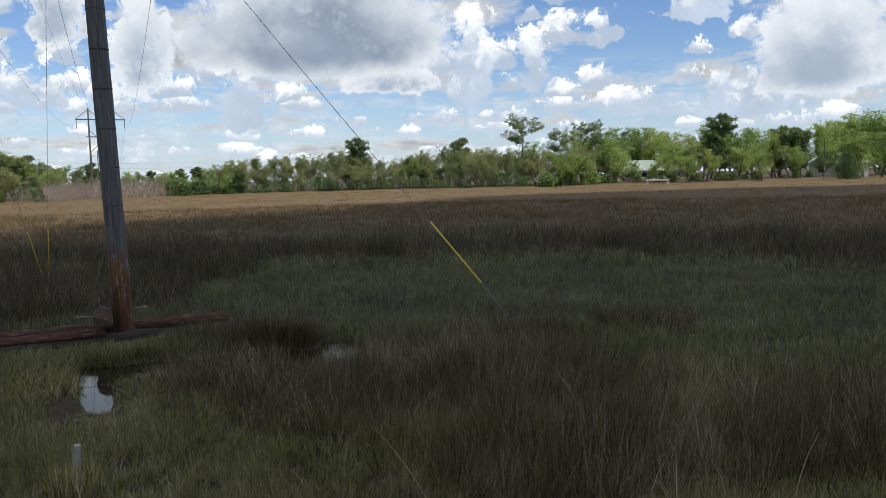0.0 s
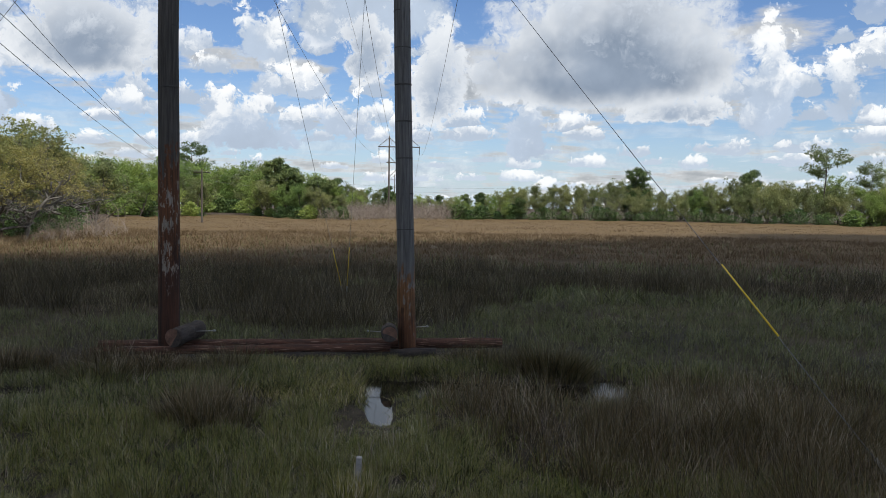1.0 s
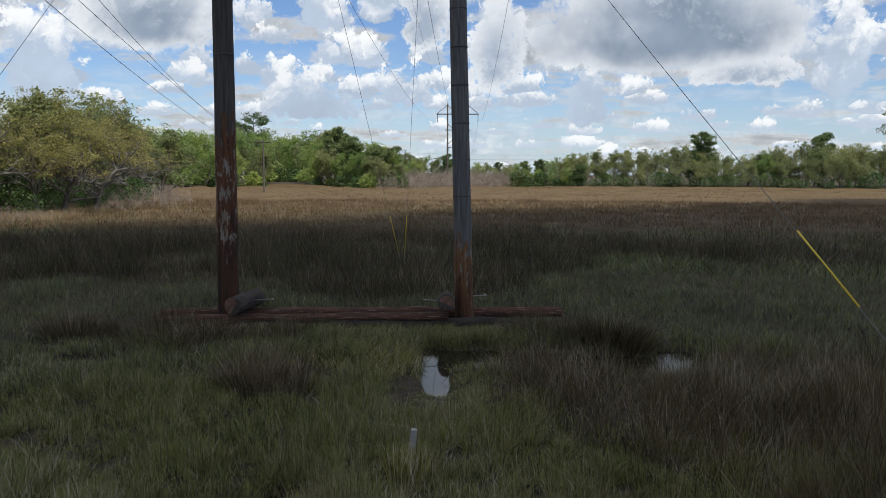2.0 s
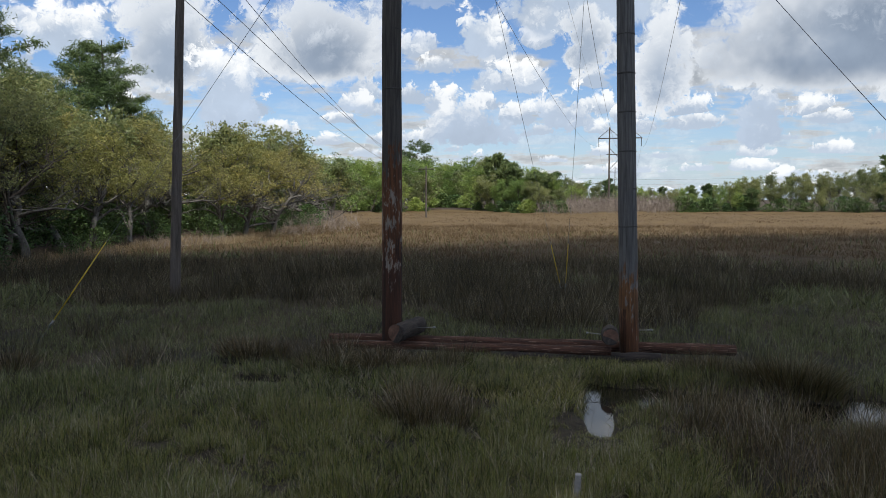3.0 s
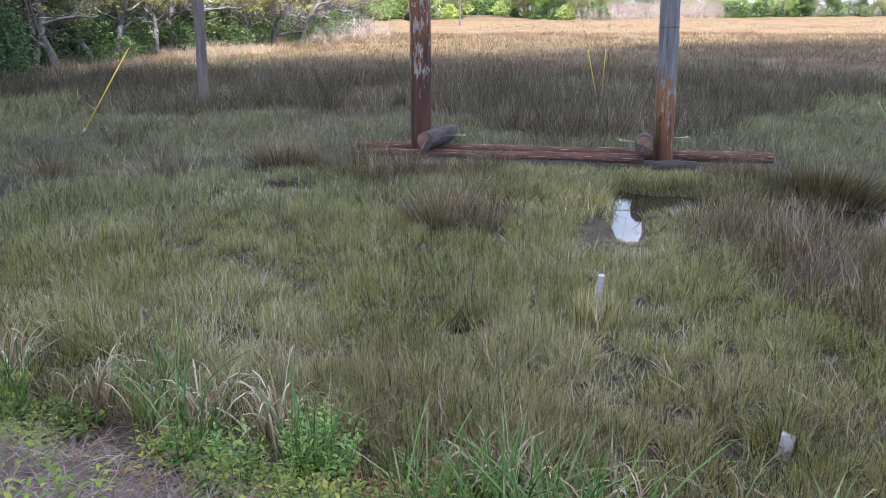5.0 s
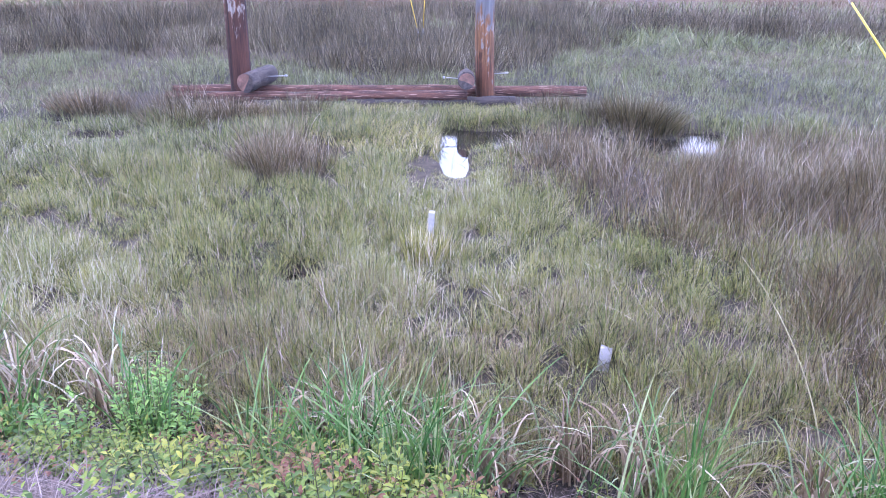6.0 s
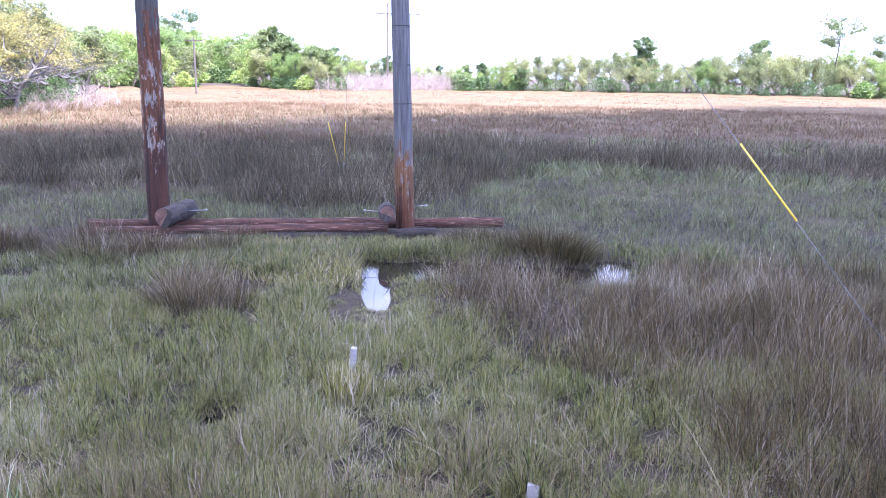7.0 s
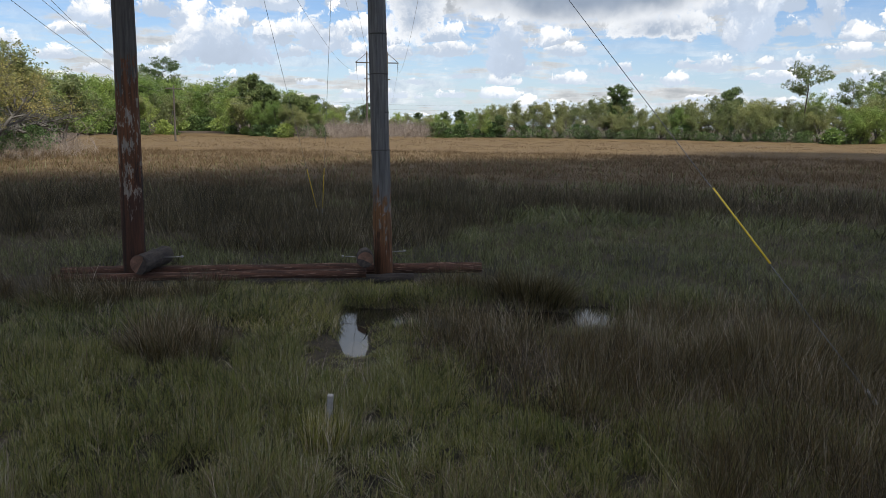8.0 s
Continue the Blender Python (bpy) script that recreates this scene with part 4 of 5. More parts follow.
def weed_bush(cx, cy, r, h, count, leaf, body, tips, label):
    """A low leafy bush of many upright shoots, its newest leaves paler."""
    a, q = RND.rand(count) * 6.283, np.sqrt(RND.rand(count))
    x, y = cx + r * 0.8 * q * np.cos(a), cy + r * 0.8 * q * np.sin(a)
    z = ground_height(x, y) - 0.02
    tall = h * (1 - 0.45 * q ** 2) * (0.7 + 0.45 * RND.rand(count))
    drift = np.stack([np.cos(a), np.sin(a)], -1) * (q * r * 0.45)[:, None] + RND.randn(count, 2) * 0.02
    base, turn, rise, length, wide, f = shoots(x, y, z, tall, drift, leaf, 15)
    base_z = float(ground_height(np.array([cx]), np.array([cy]))[0])
    top = empty("weed_bush", Matrix.Translation((cx, cy, base_z)))
    base = base - np.array([cx, cy, base_z])
    tagged(top, label, "weed bush", "leafy weed bushes on the bank")
    m = f > 0.84
    tagged(leaves_mesh("foliage", base[~m], turn[~m], rise[~m], length[~m], wide[~m], body, top), kind="stuff")
    tagged(leaves_mesh("new_growth", base[m], turn[m], rise[m], length[m], wide[m], tips, top), kind="stuff")
    verts, quads = [], []
    for i in range(count):
        p = Vector((x[i] - cx, y[i] - cy, z[i] - base_z))
        e = p + Vector((drift[i, 0], drift[i, 1], tall[i]))
        tube_into(verts, quads, [p, p.lerp(e, 0.5), e], [0.003, 0.0025, 0.0012], 3)
    tagged(raw_mesh("stem_tangle", verts, quads, None, WEED_STEM, top), kind="stuff")


def low_weeds(name, count, leaf, tall, material, label, seed, level, low=-1.9, high=0.1):
    """Scattered low shoots over the bank, in drifts."""
    x, y = scatter(count, 1.2, 8.5, -40, 90, 0.6)
    s = bank_side(x, y)
    x, y = keep((s > low) & (s < high) & (lattice_noise(x, y, 0.35, seed) + 0.2 * RND.rand(len(x)) > level), x, y)
    n = len(x)
    got = shoots(x, y, ground_height(x, y) - 0.01, tall * (0.35 + 0.8 * RND.rand(n)), RND.randn(n, 2) * 0.04, leaf, 8)
    return tagged(leaves_mesh(name, *got[:5], material), label, "weeds", "", "stuff")


bank_plants()
weed_bush(-2.74, 2.5, 0.22, 0.50, 60, 0.046, WEED_BLUE, WEED_BLUE, "rounded cool green leafy bush at the bank's toe")
for cx, cy, r, h in ((-1.95, 2.45, 0.26, 0.40), (-1.62, 2.42, 0.24, 0.42), (-1.35, 2.3, 0.2, 0.42), (-2.2, 2.3, 0.24, 0.34), (-1.8, 2.15, 0.26, 0.36), (-2.5, 2.15, 0.22, 0.27), (-1.5, 2.62, 0.16, 0.40),
                    (-1.15, 2.5, 0.15, 0.30), (-2.85, 2.05, 0.22, 0.27), (-2.05, 2.68, 0.13, 0.36), (-1.4, 2.05, 0.22, 0.36), (-2.1, 2.0, 0.25, 0.30), (-1.0, 2.25, 0.2, 0.3),
                    (-5.2, 1.45, 0.3, 0.32), (-7.7, 1.2, 0.4, 0.42), (-6.5, 1.5, 0.3, 0.36), (-5.05, 1.8, 0.25, 0.26), (-8.6, 1.0, 0.45, 0.45), (-3.5, 2.15, 0.16, 0.22), (-4.3, 1.95, 0.2, 0.22), (-5.6, 1.75, 0.22, 0.26), (-6.0, 1.6, 0.3, 0.34), (-6.9, 1.25, 0.35, 0.4), (-4.6, 1.35, 0.25, 0.25), (-4.1, 1.6, 0.18, 0.2), (-5.5, 1.0, 0.3, 0.28), (-3.9, 1.2, 0.18, 0.18), (-4.7, 1.7, 0.25, 0.26), (-5.8, 1.2, 0.3, 0.3), (-4.95, 1.25, 0.25, 0.24), (-6.3, 1.1, 0.3, 0.3)):
    reddish = int(cx * 100) % 4 == 0
    weed_bush(cx, cy, r, h, int(260 * r), 0.044, WEED, WEED_RED if reddish else WEED_TIP,
              "yellow-green weed bush with reddened tips on the bank" if reddish else "yellow-green pointed-leaved weed bush on the bank")
weed_bush(-3.0, 2.2, 0.16, 0.42, 14, 0.06, WEED_BLUE, WEED_BLUE, "sparse grey-green weed with long leaves")
weed_bush(-3.3, 2.05, 0.14, 0.34, 12, 0.055, WEED_BLUE, WEED_RED, "sparse grey-green weed with reddened tips")
low_weeds("leafy_weeds", 2600, 0.04, 0.22, WEED, "small green broad-leaved weeds scattered over the bank", 44, 0.54)
low_weeds("reddened_weeds", 2200, 0.03, 0.2, WEED_RED, "low weeds with reddened and yellowing leaves", 45, 0.6, -1.3)


# ---- the near H-frame structure standing on logs ----
P1, P2 = Vector((-8.15, 9.9, 0)), Vector((-4.66, 11.5, 0))
ALONG = (P2 - P1).normalized()
ACROSS = Vector((-ALONG.y, ALONG.x, 0))
UP = Vector((0, 0, 1))
MIDWAY = (P1 + P2) / 2


def on_frame(u, v, z):
    """A point u metres along the logs from the first pole, v metres beyond the pole line, z up."""
    return P1 + ALONG * u + ACROSS * v + UP * z


def round_pole(name, foot, lean, height, r0, r1, material, parent, label, bands=(), seed=1):
    rnd = random.Random(seed)
    points, radii = [], []
    for k in range(25):
        z = -0.6 + (height + 0.6) * k / 24
        points.append(Vector((lean.x * z + rnd.uniform(-1, 1) * 0.006, lean.y * z + rnd.uniform(-1, 1) * 0.006, z)))
        radii.append((r0 + (r1 - r0) * max(0, z) / height) * rnd.uniform(0.985, 1.02))
    ob = tube(name, points, radii, material, parent, 18, label, 0.002, rnd)
    ob.location = foot
    for z in bands:
        r = r0 + (r1 - r0) * z / height + 0.003
        b = tube("band", [Vector((lean.x * q, lean.y * q, q)) for q in (z - 0.012, z - 0.007, z + 0.007, z + 0.012)], [r - 0.004, r, r, r - 0.004], BAND, ob, 18)
    return ob


def wire(name, a, b, sag, radius, label, category="wire", material=WIRE, pieces=28):
    verts, quads = [], []
    a, b = Vector(a), Vector(b)
    line = [a.lerp(b, k / pieces) - UP * 4 * sag * (k / pieces) * (1 - k / pieces) for k in range(pieces + 1)]
    tube_into(verts, quads, line, [radius] * len(line), 5)
    return tagged(raw_mesh(name, verts, quads, None, material, None, True), label, category)


def log_bar(name, a, b, r0, r1, material, parent, label, seed, ends=True):
    rnd = random.Random(seed)
    a, b = Vector(a), Vector(b)
    n = 14
    pts = [a.lerp(b, k / n) + Vector((rnd.uniform(-1, 1), rnd.uniform(-1, 1), rnd.uniform(-1, 1))) * 0.008 for k in range(n + 1)]
    rad = [(r0 + (r1 - r0) * k / n) * rnd.uniform(0.95, 1.04) for k in range(n + 1)]
    # laid out along local x, so that the grain follows the log
    d = (b - a)
    m = d.to_track_quat("X", "Z").to_matrix().to_4x4()
    m.translation = a
    inv = m.inverted()
    ob = tube(name, [inv @ p for p in pts], rad, material, parent, 14, label, 0.005, rnd)
    ob.matrix_basis = m
    if ends:
        for p, s in ((pts[0], -1), (pts[-1], 1)):
            r = rad[0] if s < 0 else rad[-1]
            q = d.normalized() * s
            e = tube("sawn_end", [inv @ (p + q * 0.001), inv @ (p + q * 0.006)], [r * 0.97, r * 0.95], LOG_END, ob, 14)
    return ob


def make_h_frame():
    top = empty("transmission_h_frame", Matrix.Translation(MIDWAY))
    tagged(top, "two-legged wooden transmission structure bolted to marsh logs", "power pole")
    inv = -MIDWAY
    bands = [0.55 * k + 1.55 for k in range(1, 9)]
    round_pole("pole", P1 + inv, Vector((0.003, 0.0, 0)), 16.2, 0.172, 0.12, POLE_RED, top, "dark red-stained flaking wooden pole", (4.35, 5.3), 3)
    lean = ALONG * -0.026
    round_pole("pole", P2 + inv, lean, 16.6, 0.148, 0.11, POLE_GREY, top, "weathered grey wooden pole with rusty foot", (2.14, 2.72, 3.3, 3.9, 4.49, 5.08, 5.67), 5)
    f = lambda u, v, z: on_frame(u, v, z) + inv
    log_bar("foundation_log", f(-1.1, -0.31, 0.19), f(3.55, -0.31, 0.235), 0.066, 0.078, LOG, top, "long red-brown stripped log", 11)
    log_bar("foundation_log", f(-1.15, 0.2, 0.20), f(5.45, 0.2, 0.225), 0.08, 0.088, LOG, top, "long red-brown stripped log", 12)
    log_bar("foundation_log", f(1.7, -0.36, 0.10), f(4.3, -0.22, 0.13), 0.085, 0.09, LOG_GREY, top, "dark wet lower log", 13)
    log_bar("short_log", f(0.20, -0.52, 0.43), f(0.42, 0.22, 0.47), 0.145, 0.14, LOG_GREY, top, "short grey log with split bark", 14)
    log_bar("short_log", f(3.53, -0.50, 0.48), f(3.53, -0.10, 0.48), 0.13, 0.13, LOG_GREY, top, "short round log, end grain showing", 15)
    for u0, u1, v, z in ((0.42, 0.76, -0.12, 0.47), (3.40, 3.22, -0.3, 0.49), (3.95, 4.2, 0.0, 0.52)):
        bolt = tube("bolt", [f(u0, v, z), f(u1, v + 0.03, z + 0.01)], [0.0065, 0.0065], STEEL, top, 8, "galvanised through bolt")
        tube("nut", [f(u1 - 0.05, v + 0.03, z + 0.01), f(u1 - 0.015, v + 0.03, z + 0.01)], [0.019, 0.019], STEEL, bolt, 6)
    # crossarm, braces and insulators, high above
    arm = lambda u, z, v=0.0: MIDWAY + ALONG * u + ACROSS * v + UP * z + inv
    for v in (-0.17, 0.17):
        log_bar("crossarm", arm(-4.4, 14.6, v), arm(4.4, 14.6, v), 0.10, 0.10, POLE_PLAIN, top, "long wooden crossarm", 17, False)
    for u0, z0, u1, z1 in ((-1.95, 12.6, 1.9, 9.6), (1.9, 12.6, -1.95, 9.6)):
        log_bar("brace", arm(u0, z0, 0.14), arm(u1, z1, 0.14), 0.06, 0.06, POLE_PLAIN, top, "wooden cross brace", 18, False)
    for u, low in ((-4.15, 12.85), (-0.1, 13.4), (4.1, 14.05)):
        line = [arm(u, 14.6 - (14.6 - low) * k / 12) for k in range(13)]
        tube("insulator_string", line, [0.03 if k % 2 else 0.11 for k in range(13)], BAND, top, 10, "string of insulator discs")


make_h_frame()
TIP_L, TIP_C, TIP_R, PEAK = Vector((-65.62, 145.58, 13.25)), Vector((-61.5, 147.3, 13.25)), Vector((-57.48, 148.98, 13.02)), Vector((-64.03, 146.9, 17.0))
for u, z, tip, sag in ((-4.15, 12.85, TIP_L, 2.4), (-0.1, 13.4, TIP_C, 3.6), (4.1, 14.05, TIP_R, 2.7)):
    tagged(wire("power_line", MIDWAY + ALONG * u + UP * z, tip, sag, 0.011, "dark sagging power line between two structures"), group="power lines")
tagged(wire("power_line", MIDWAY + ALONG * -1.92 + UP * 16.3, PEAK, 1.9, 0.008, "thin shield wire over the power lines"), group="power lines")


def guy_wire(foot, head, sleeve, label, low=0.12):
    """A guy wire from an anchor in the mud to its pole, with a yellow plastic guard at its foot."""
    foot, head = Vector(foot), Vector(head)
    d = (head - foot).normalized()
    top = empty("guy_wire", Matrix.Translation(foot))
    tagged(top, label, "guy wire", "guy wires")
    vs, qs = [], []
    tube_into(vs, qs, [-d * 0.3, (head - foot) * 0.5 - UP * 0.03, head - foot], [0.0042, 0.0042, 0.0042], 5)
    raw_mesh("cable", vs, qs, None, WIRE, top, True)
    tube("guard", [d * low, d * (low + (sleeve - low) * 0.5), d * sleeve], [0.0105, 0.0095, 0.0085], YELLOW, top, 9, "yellow plastic guard")
    tube("clamp", [-d * 0.02, d * 0.13], [0.02, 0.02], STEEL, top, 8, "steel anchor clamp")
    return top


guy_wire((1.6, 7.44, 0.2), P2 + UP * 7.85, 2.44, "slanting guy wire with yellow guard standing in rushes", 1.5)
guy_wire((-13.55, 7.0, 0.33), P1 + UP * 8.6, 1.85, "slanting guy wire with yellow guard in short grass")
guy_wire((-9.12, 17.95, 0.3), P1 + UP * 13.0, 1.35, "paired guy wire with yellow guard behind the poles")
guy_wire((-9.0, 17.98, 0.3), P2 + ALONG * -0.35 + UP * 13.5, 1.35, "paired guy wire with yellow guard behind the poles")


# ---- the single pole by the woods and its lines ----
P3 = Vector((-17.0, 12.0, 0.0))
third = empty("utility_pole", Matrix.Translation(P3))
tagged(third, "slim weathered grey utility pole standing in the rushes", "power pole")
round_pole("pole", Vector((0, 0, 0)), Vector((0.026, 0.026, 0)), 10.6, 0.135, 0.09, POLE_PLAIN, third, "", (), 8)
log_bar("crossarm", Vector((-0.4, 0.9, 10.1)), Vector((0.7, -0.7, 10.1)), 0.06, 0.06, POLE_PLAIN, third, "", 9, False)
SMALL_TOP = Vector((-65.0, 87.3, 6.9))
for dx, z0, sag in ((0.0, 8.55, 1.1), (0.1, 9.58, 2.0), (-0.05, 7.77, 1.6)):
    tagged(wire("power_line", P3 + Vector((dx + 0.1, 0.1, z0)), SMALL_TOP + UP * (z0 - 8.9) * 0.25, sag, 0.011, "thin overhead line running along the marsh edge"), group="power lines")


def small_pole(foot, height, label, arm=True, r=0.13):
    foot = Vector(foot)
    top = empty("utility_pole", Matrix.Translation(foot))
    tagged(top, label, "power pole", "distant utility poles")
    round_pole("pole", Vector((0, 0, 0)), Vector((0, 0, 0)), height, r, r * 0.7, POLE_PLAIN, top, "", (), int(height * 7))
    if arm:
        log_bar("crossarm", Vector((-1.1, -0.3, height - 0.4)), Vector((1.1, 0.3, height - 0.4)), 0.07, 0.07, POLE_PLAIN, top, "", 3, False)
    return top


small_pole((-65.1, 87.2, 0.2), 7.0, "brown utility pole standing out in the marsh")
small_pole((-84.0, 140.0, 0.4), 8.0, "distant utility pole by the far clearing")
small_pole((-79.0, 141.0, 0.4), 6.5, "distant utility pole by the far clearing", False)
for dz in (0.0, -1.0):
    wire("power_line", SMALL_TOP + UP * dz, Vector((-84, 140, 7.8 + dz)), 0.6, 0.012, "thin overhead line to the far clearing")
    wire("power_line", Vector((-84, 140, 7.8 + dz)), Vector((-38, 175, 7.4 + dz)), 0.8, 0.012, "thin overhead line behind the far trees")


# ---- far H-frame structures ----
def far_h_frame(label):
    top = empty("transmission_h_frame")
    tagged(top, label, "power pole", "far transmission structures")
    X = lambda u, z, v=0.0: Vector((u, v, z))
    for u in (-2.05, 2.05):
        round_pole("pole", X(u, 0), Vector((0, 0, 0)), 17.0, 0.2, 0.13, POLE_PLAIN, top, "", (), 21)
    log_bar("crossarm", X(-4.3, 14.8, -0.2), X(4.3, 14.8, -0.2), 0.11, 0.11, POLE_PLAIN, top, "long wooden crossarm", 4, False)
    log_bar("lower_arm", X(-2.6, 11.6, 0.0), X(2.6, 11.6, 0.0), 0.09, 0.09, POLE_PLAIN, top, "", 5, False)
    for s in (-1, 1):
        log_bar("tie", X(s * 2.05, 16.7), X(s * 4.2, 14.9), 0.05, 0.05, POLE_PLAIN, top, "", 6, False)
        log_bar("tie", X(s * 2.05, 16.7), X(0, 14.9), 0.05, 0.05, POLE_PLAIN, top, "", 6, False)
        log_bar("brace", X(s * 2.05, 12.9, 0.1), X(-s * 2.05, 8.6, 0.1), 0.06, 0.06, POLE_PLAIN, top, "", 7, False)
    for u in (-4.15, 0, 4.15):
        tube("insulator_string", [X(u, 14.8 - 1.6 * k / 8) for k in range(9)], [0.03 if k % 2 else 0.09 for k in range(9)], BAND, top, 8)
    return top


first = far_h_frame("distant two-legged wooden transmission structure among dead brush")
turn = math.atan2(3.4, 8.14)
first.matrix_world = Matrix.Translation((-61.55, 147.3, 0.0)) @ Matrix.Rotation(turn, 4, "Z")
second = copy_thing(first, Matrix.Translation((-125, 300, -1.0)) @ Matrix.Rotation(turn, 4, "Z"))
tagged(second, "far two-legged transmission structure beyond the trees")
for u, z in ((-4.15, 13.2), (0, 13.2), (4.15, 13.2)):
    side = Vector((math.cos(turn), math.sin(turn), 0)) * u
    tagged(wire("power_line", Vector((-61.55, 147.3, z)) + side, Vector((-125, 300, z - 1)) + side, 3.5, 0.014, "far sagging power line above the brush"), group="power lines")


# ---- small things in the near marsh ----
bm = bmesh.new()
box(bm, -0.024, -0.024, -0.3, 0.024, 0.024, 0.42, 0.006)
stake = part("marker_stake", bm, WHITE_POST)
stake.matrix_world = pose(-2.685, 5.47, 0.0, 3, 4, 20)
tagged(stake, "short weathered white square stake in the grass", "stake")
bm = bmesh.new()
box(bm, -0.036, -0.012, -0.3, 0.036, 0.012, 0.30, 0.003)
for v in bm.verts:
    if v.co.z > 0.2:
        v.co.z += random.Random(int(v.co.x * 1000) + int(v.co.y * 900)).uniform(-0.03, 0.03)
board = part("broken_board", bm, WHITE_POST)
board.matrix_world = pose(-0.93, 4.27, -0.14, -5, 5, 12)
tagged(board, "broken bleached board end standing in the grass", "board")


def long_reed(points, r, label):
    verts, quads = [], []
    pts = [Vector(p) for p in points]
    line = []
    for i in range(21):
        f = i / 20
        a, b, c = pts
        line.append(a * (1 - f) ** 2 + b * 2 * f * (1 - f) + c * f * f)
    tube_into(verts, quads, line, [r * (1 - 0.6 * i / 20) for i in range(21)], 5)
    tagged(raw_mesh("reed_stalk", verts, quads, None, REED_STALK, None, True), label, "reed", "bleached reed stalks")


for pts in (((0.32, 3.75, 0.0), (0.2, 4.0, 0.55), (-0.25, 4.5, 0.82)), ((2.1, 3.6, 0.2), (2.2, 3.7, 0.75), (2.45, 3.9, 0.9))):
    long_reed(pts, 0.0042, "long olive-tan reed stalk bent over the grass")


# ---- trees ----
def skeleton_tree(rnd, height, r0, fork, limbs, spread, rise, twigs, wobble, droop=0.0, levels=3):
    """Trunk and limbs as tapered tubes; gives the mesh lists and the points that carry leaves."""
    verts, quads, tips = [], [], []

    def limb(start, d, length, r, level):
        n = 6 if level == 0 else 5 if level == 1 else 4 if level == 2 else 3
        pts, p = [start.copy()], start.copy()
        for k in range(n):
            d = (d + Vector((rnd.gauss(0, 1), rnd.gauss(0, 1), rnd.gauss(0, 0.6))) * wobble * (0.5 if level == 0 else 1) + UP * (rise * 0.12 - droop * 0.1 * level)).normalized()
            p = p + d * (length / n)
            pts.append(p.copy())
        tube_into(verts, quads, pts, [r * (1 - 0.72 * k / n) for k in range(n + 1)], (7 if level == 0 else 5 if level == 1 else 3) if levels > 2 else (5 if level == 0 else 3))
        if level >= levels:
            tips.extend(pts[1:])
            return
        count = limbs if level == 0 else twigs
        for k in range(count):
            f = (fork + (1 - fork) * (k + rnd.random()) / count) if level == 0 else 0.25 + 0.75 * (k + rnd.random()) / count
            i = min(n - 1, int(f * n))
            at = pts[i].lerp(pts[i + 1], f * n - i)
            turn = rnd.random() * 6.283
            out = Vector((math.cos(turn), math.sin(turn), 0))
            dd = (d * (0.4 if level else 0.25) + out * spread + UP * rise * rnd.uniform(0.2, 1.0)).normalized()
            limb(at, dd, length * rnd.uniform(0.42, 0.7) * (1.0 if level else (1.15 - 0.5 * f)), r * (1 - 0.6 * f) * 0.6, level + 1)
        if level > 0:
            tips.extend(pts[3:])

    limb(Vector((0, 0, -0.3)), Vector((rnd.uniform(-0.1, 0.1), rnd.uniform(-0.1, 0.1), 1)), height * 0.72, r0, 0)
    return verts, quads, np.array([tuple(t) for t in tips])


def leaf_cloud(seed, anchors, each, spread, size, flat=0.7, narrow=0.5):
    """Clumps of small diamond leaves round the anchors; the leaves lie over one another and face outwards and up."""
    r = np.random.RandomState(seed)
    n = len(anchors) * each
    way = r.randn(n, 3)
    way /= np.linalg.norm(way, axis=1)[:, None]
    big = np.repeat(0.55 + 0.75 * r.rand(len(anchors)), each)
    reach = spread * 1.7 * big * r.rand(n) ** 0.45
    c = np.repeat(anchors, each, 0) + way * reach[:, None] * np.array([1, 1, flat])
    face = way * 0.55 + np.array([0, 0, 0.35]) + r.randn(n, 3) * 0.6
    face /= np.linalg.norm(face, axis=1)[:, None]
    a = np.cross(face, r.randn(n, 3))
    a /= np.linalg.norm(a, axis=1)[:, None] + 1e-9
    b = np.cross(face, a)
    s = (size * (0.6 + 0.8 * r.rand(n)))[:, None]
    v = np.stack([c - a * s, c + b * s * narrow, c + a * s, c - b * s * narrow], 1).reshape(-1, 3)
    return v, np.arange(n * 4).reshape(-1, 4)


def finish_tree(name, wood, leaves, bark, leaf, label, category="tree"):
    top = empty(name)
    tagged(top, label, category)
    if wood:
        raw_mesh("trunk", wood[0], wood[1], None, bark, top, True)
    if leaves:
        raw_mesh("crown", leaves[0], leaves[1], None, leaf, top)
    return top


def broad_tree(name, seed, height, label, leaf, bark, each, size, spread, fork=0.25, limbs=7, twigs=4, wide=0.9, wobble=0.22, thin=1.0, r0=0.16, levels=3, rise=0.7, low=0.0):
    rnd = random.Random(seed)
    v, q, tips = skeleton_tree(rnd, height, r0, fork, limbs, wide, rise, twigs, wobble, 0.0, levels)
    keep_these = np.random.RandomState(seed).rand(len(tips)) < thin
    keep_these &= tips[:, 2] > low * tips[:, 2].max() * (0.75 + 0.5 * np.random.RandomState(seed + 1).rand(len(tips)))
    leaves = leaf_cloud(seed, tips[keep_these], each, spread, size)
    k = height / max(leaves[0][:, 2].max(), 0.1)
    v = np.array(v) * k
    return finish_tree(name, (v, q), (leaves[0] * k, leaves[1]), bark, leaf, label)


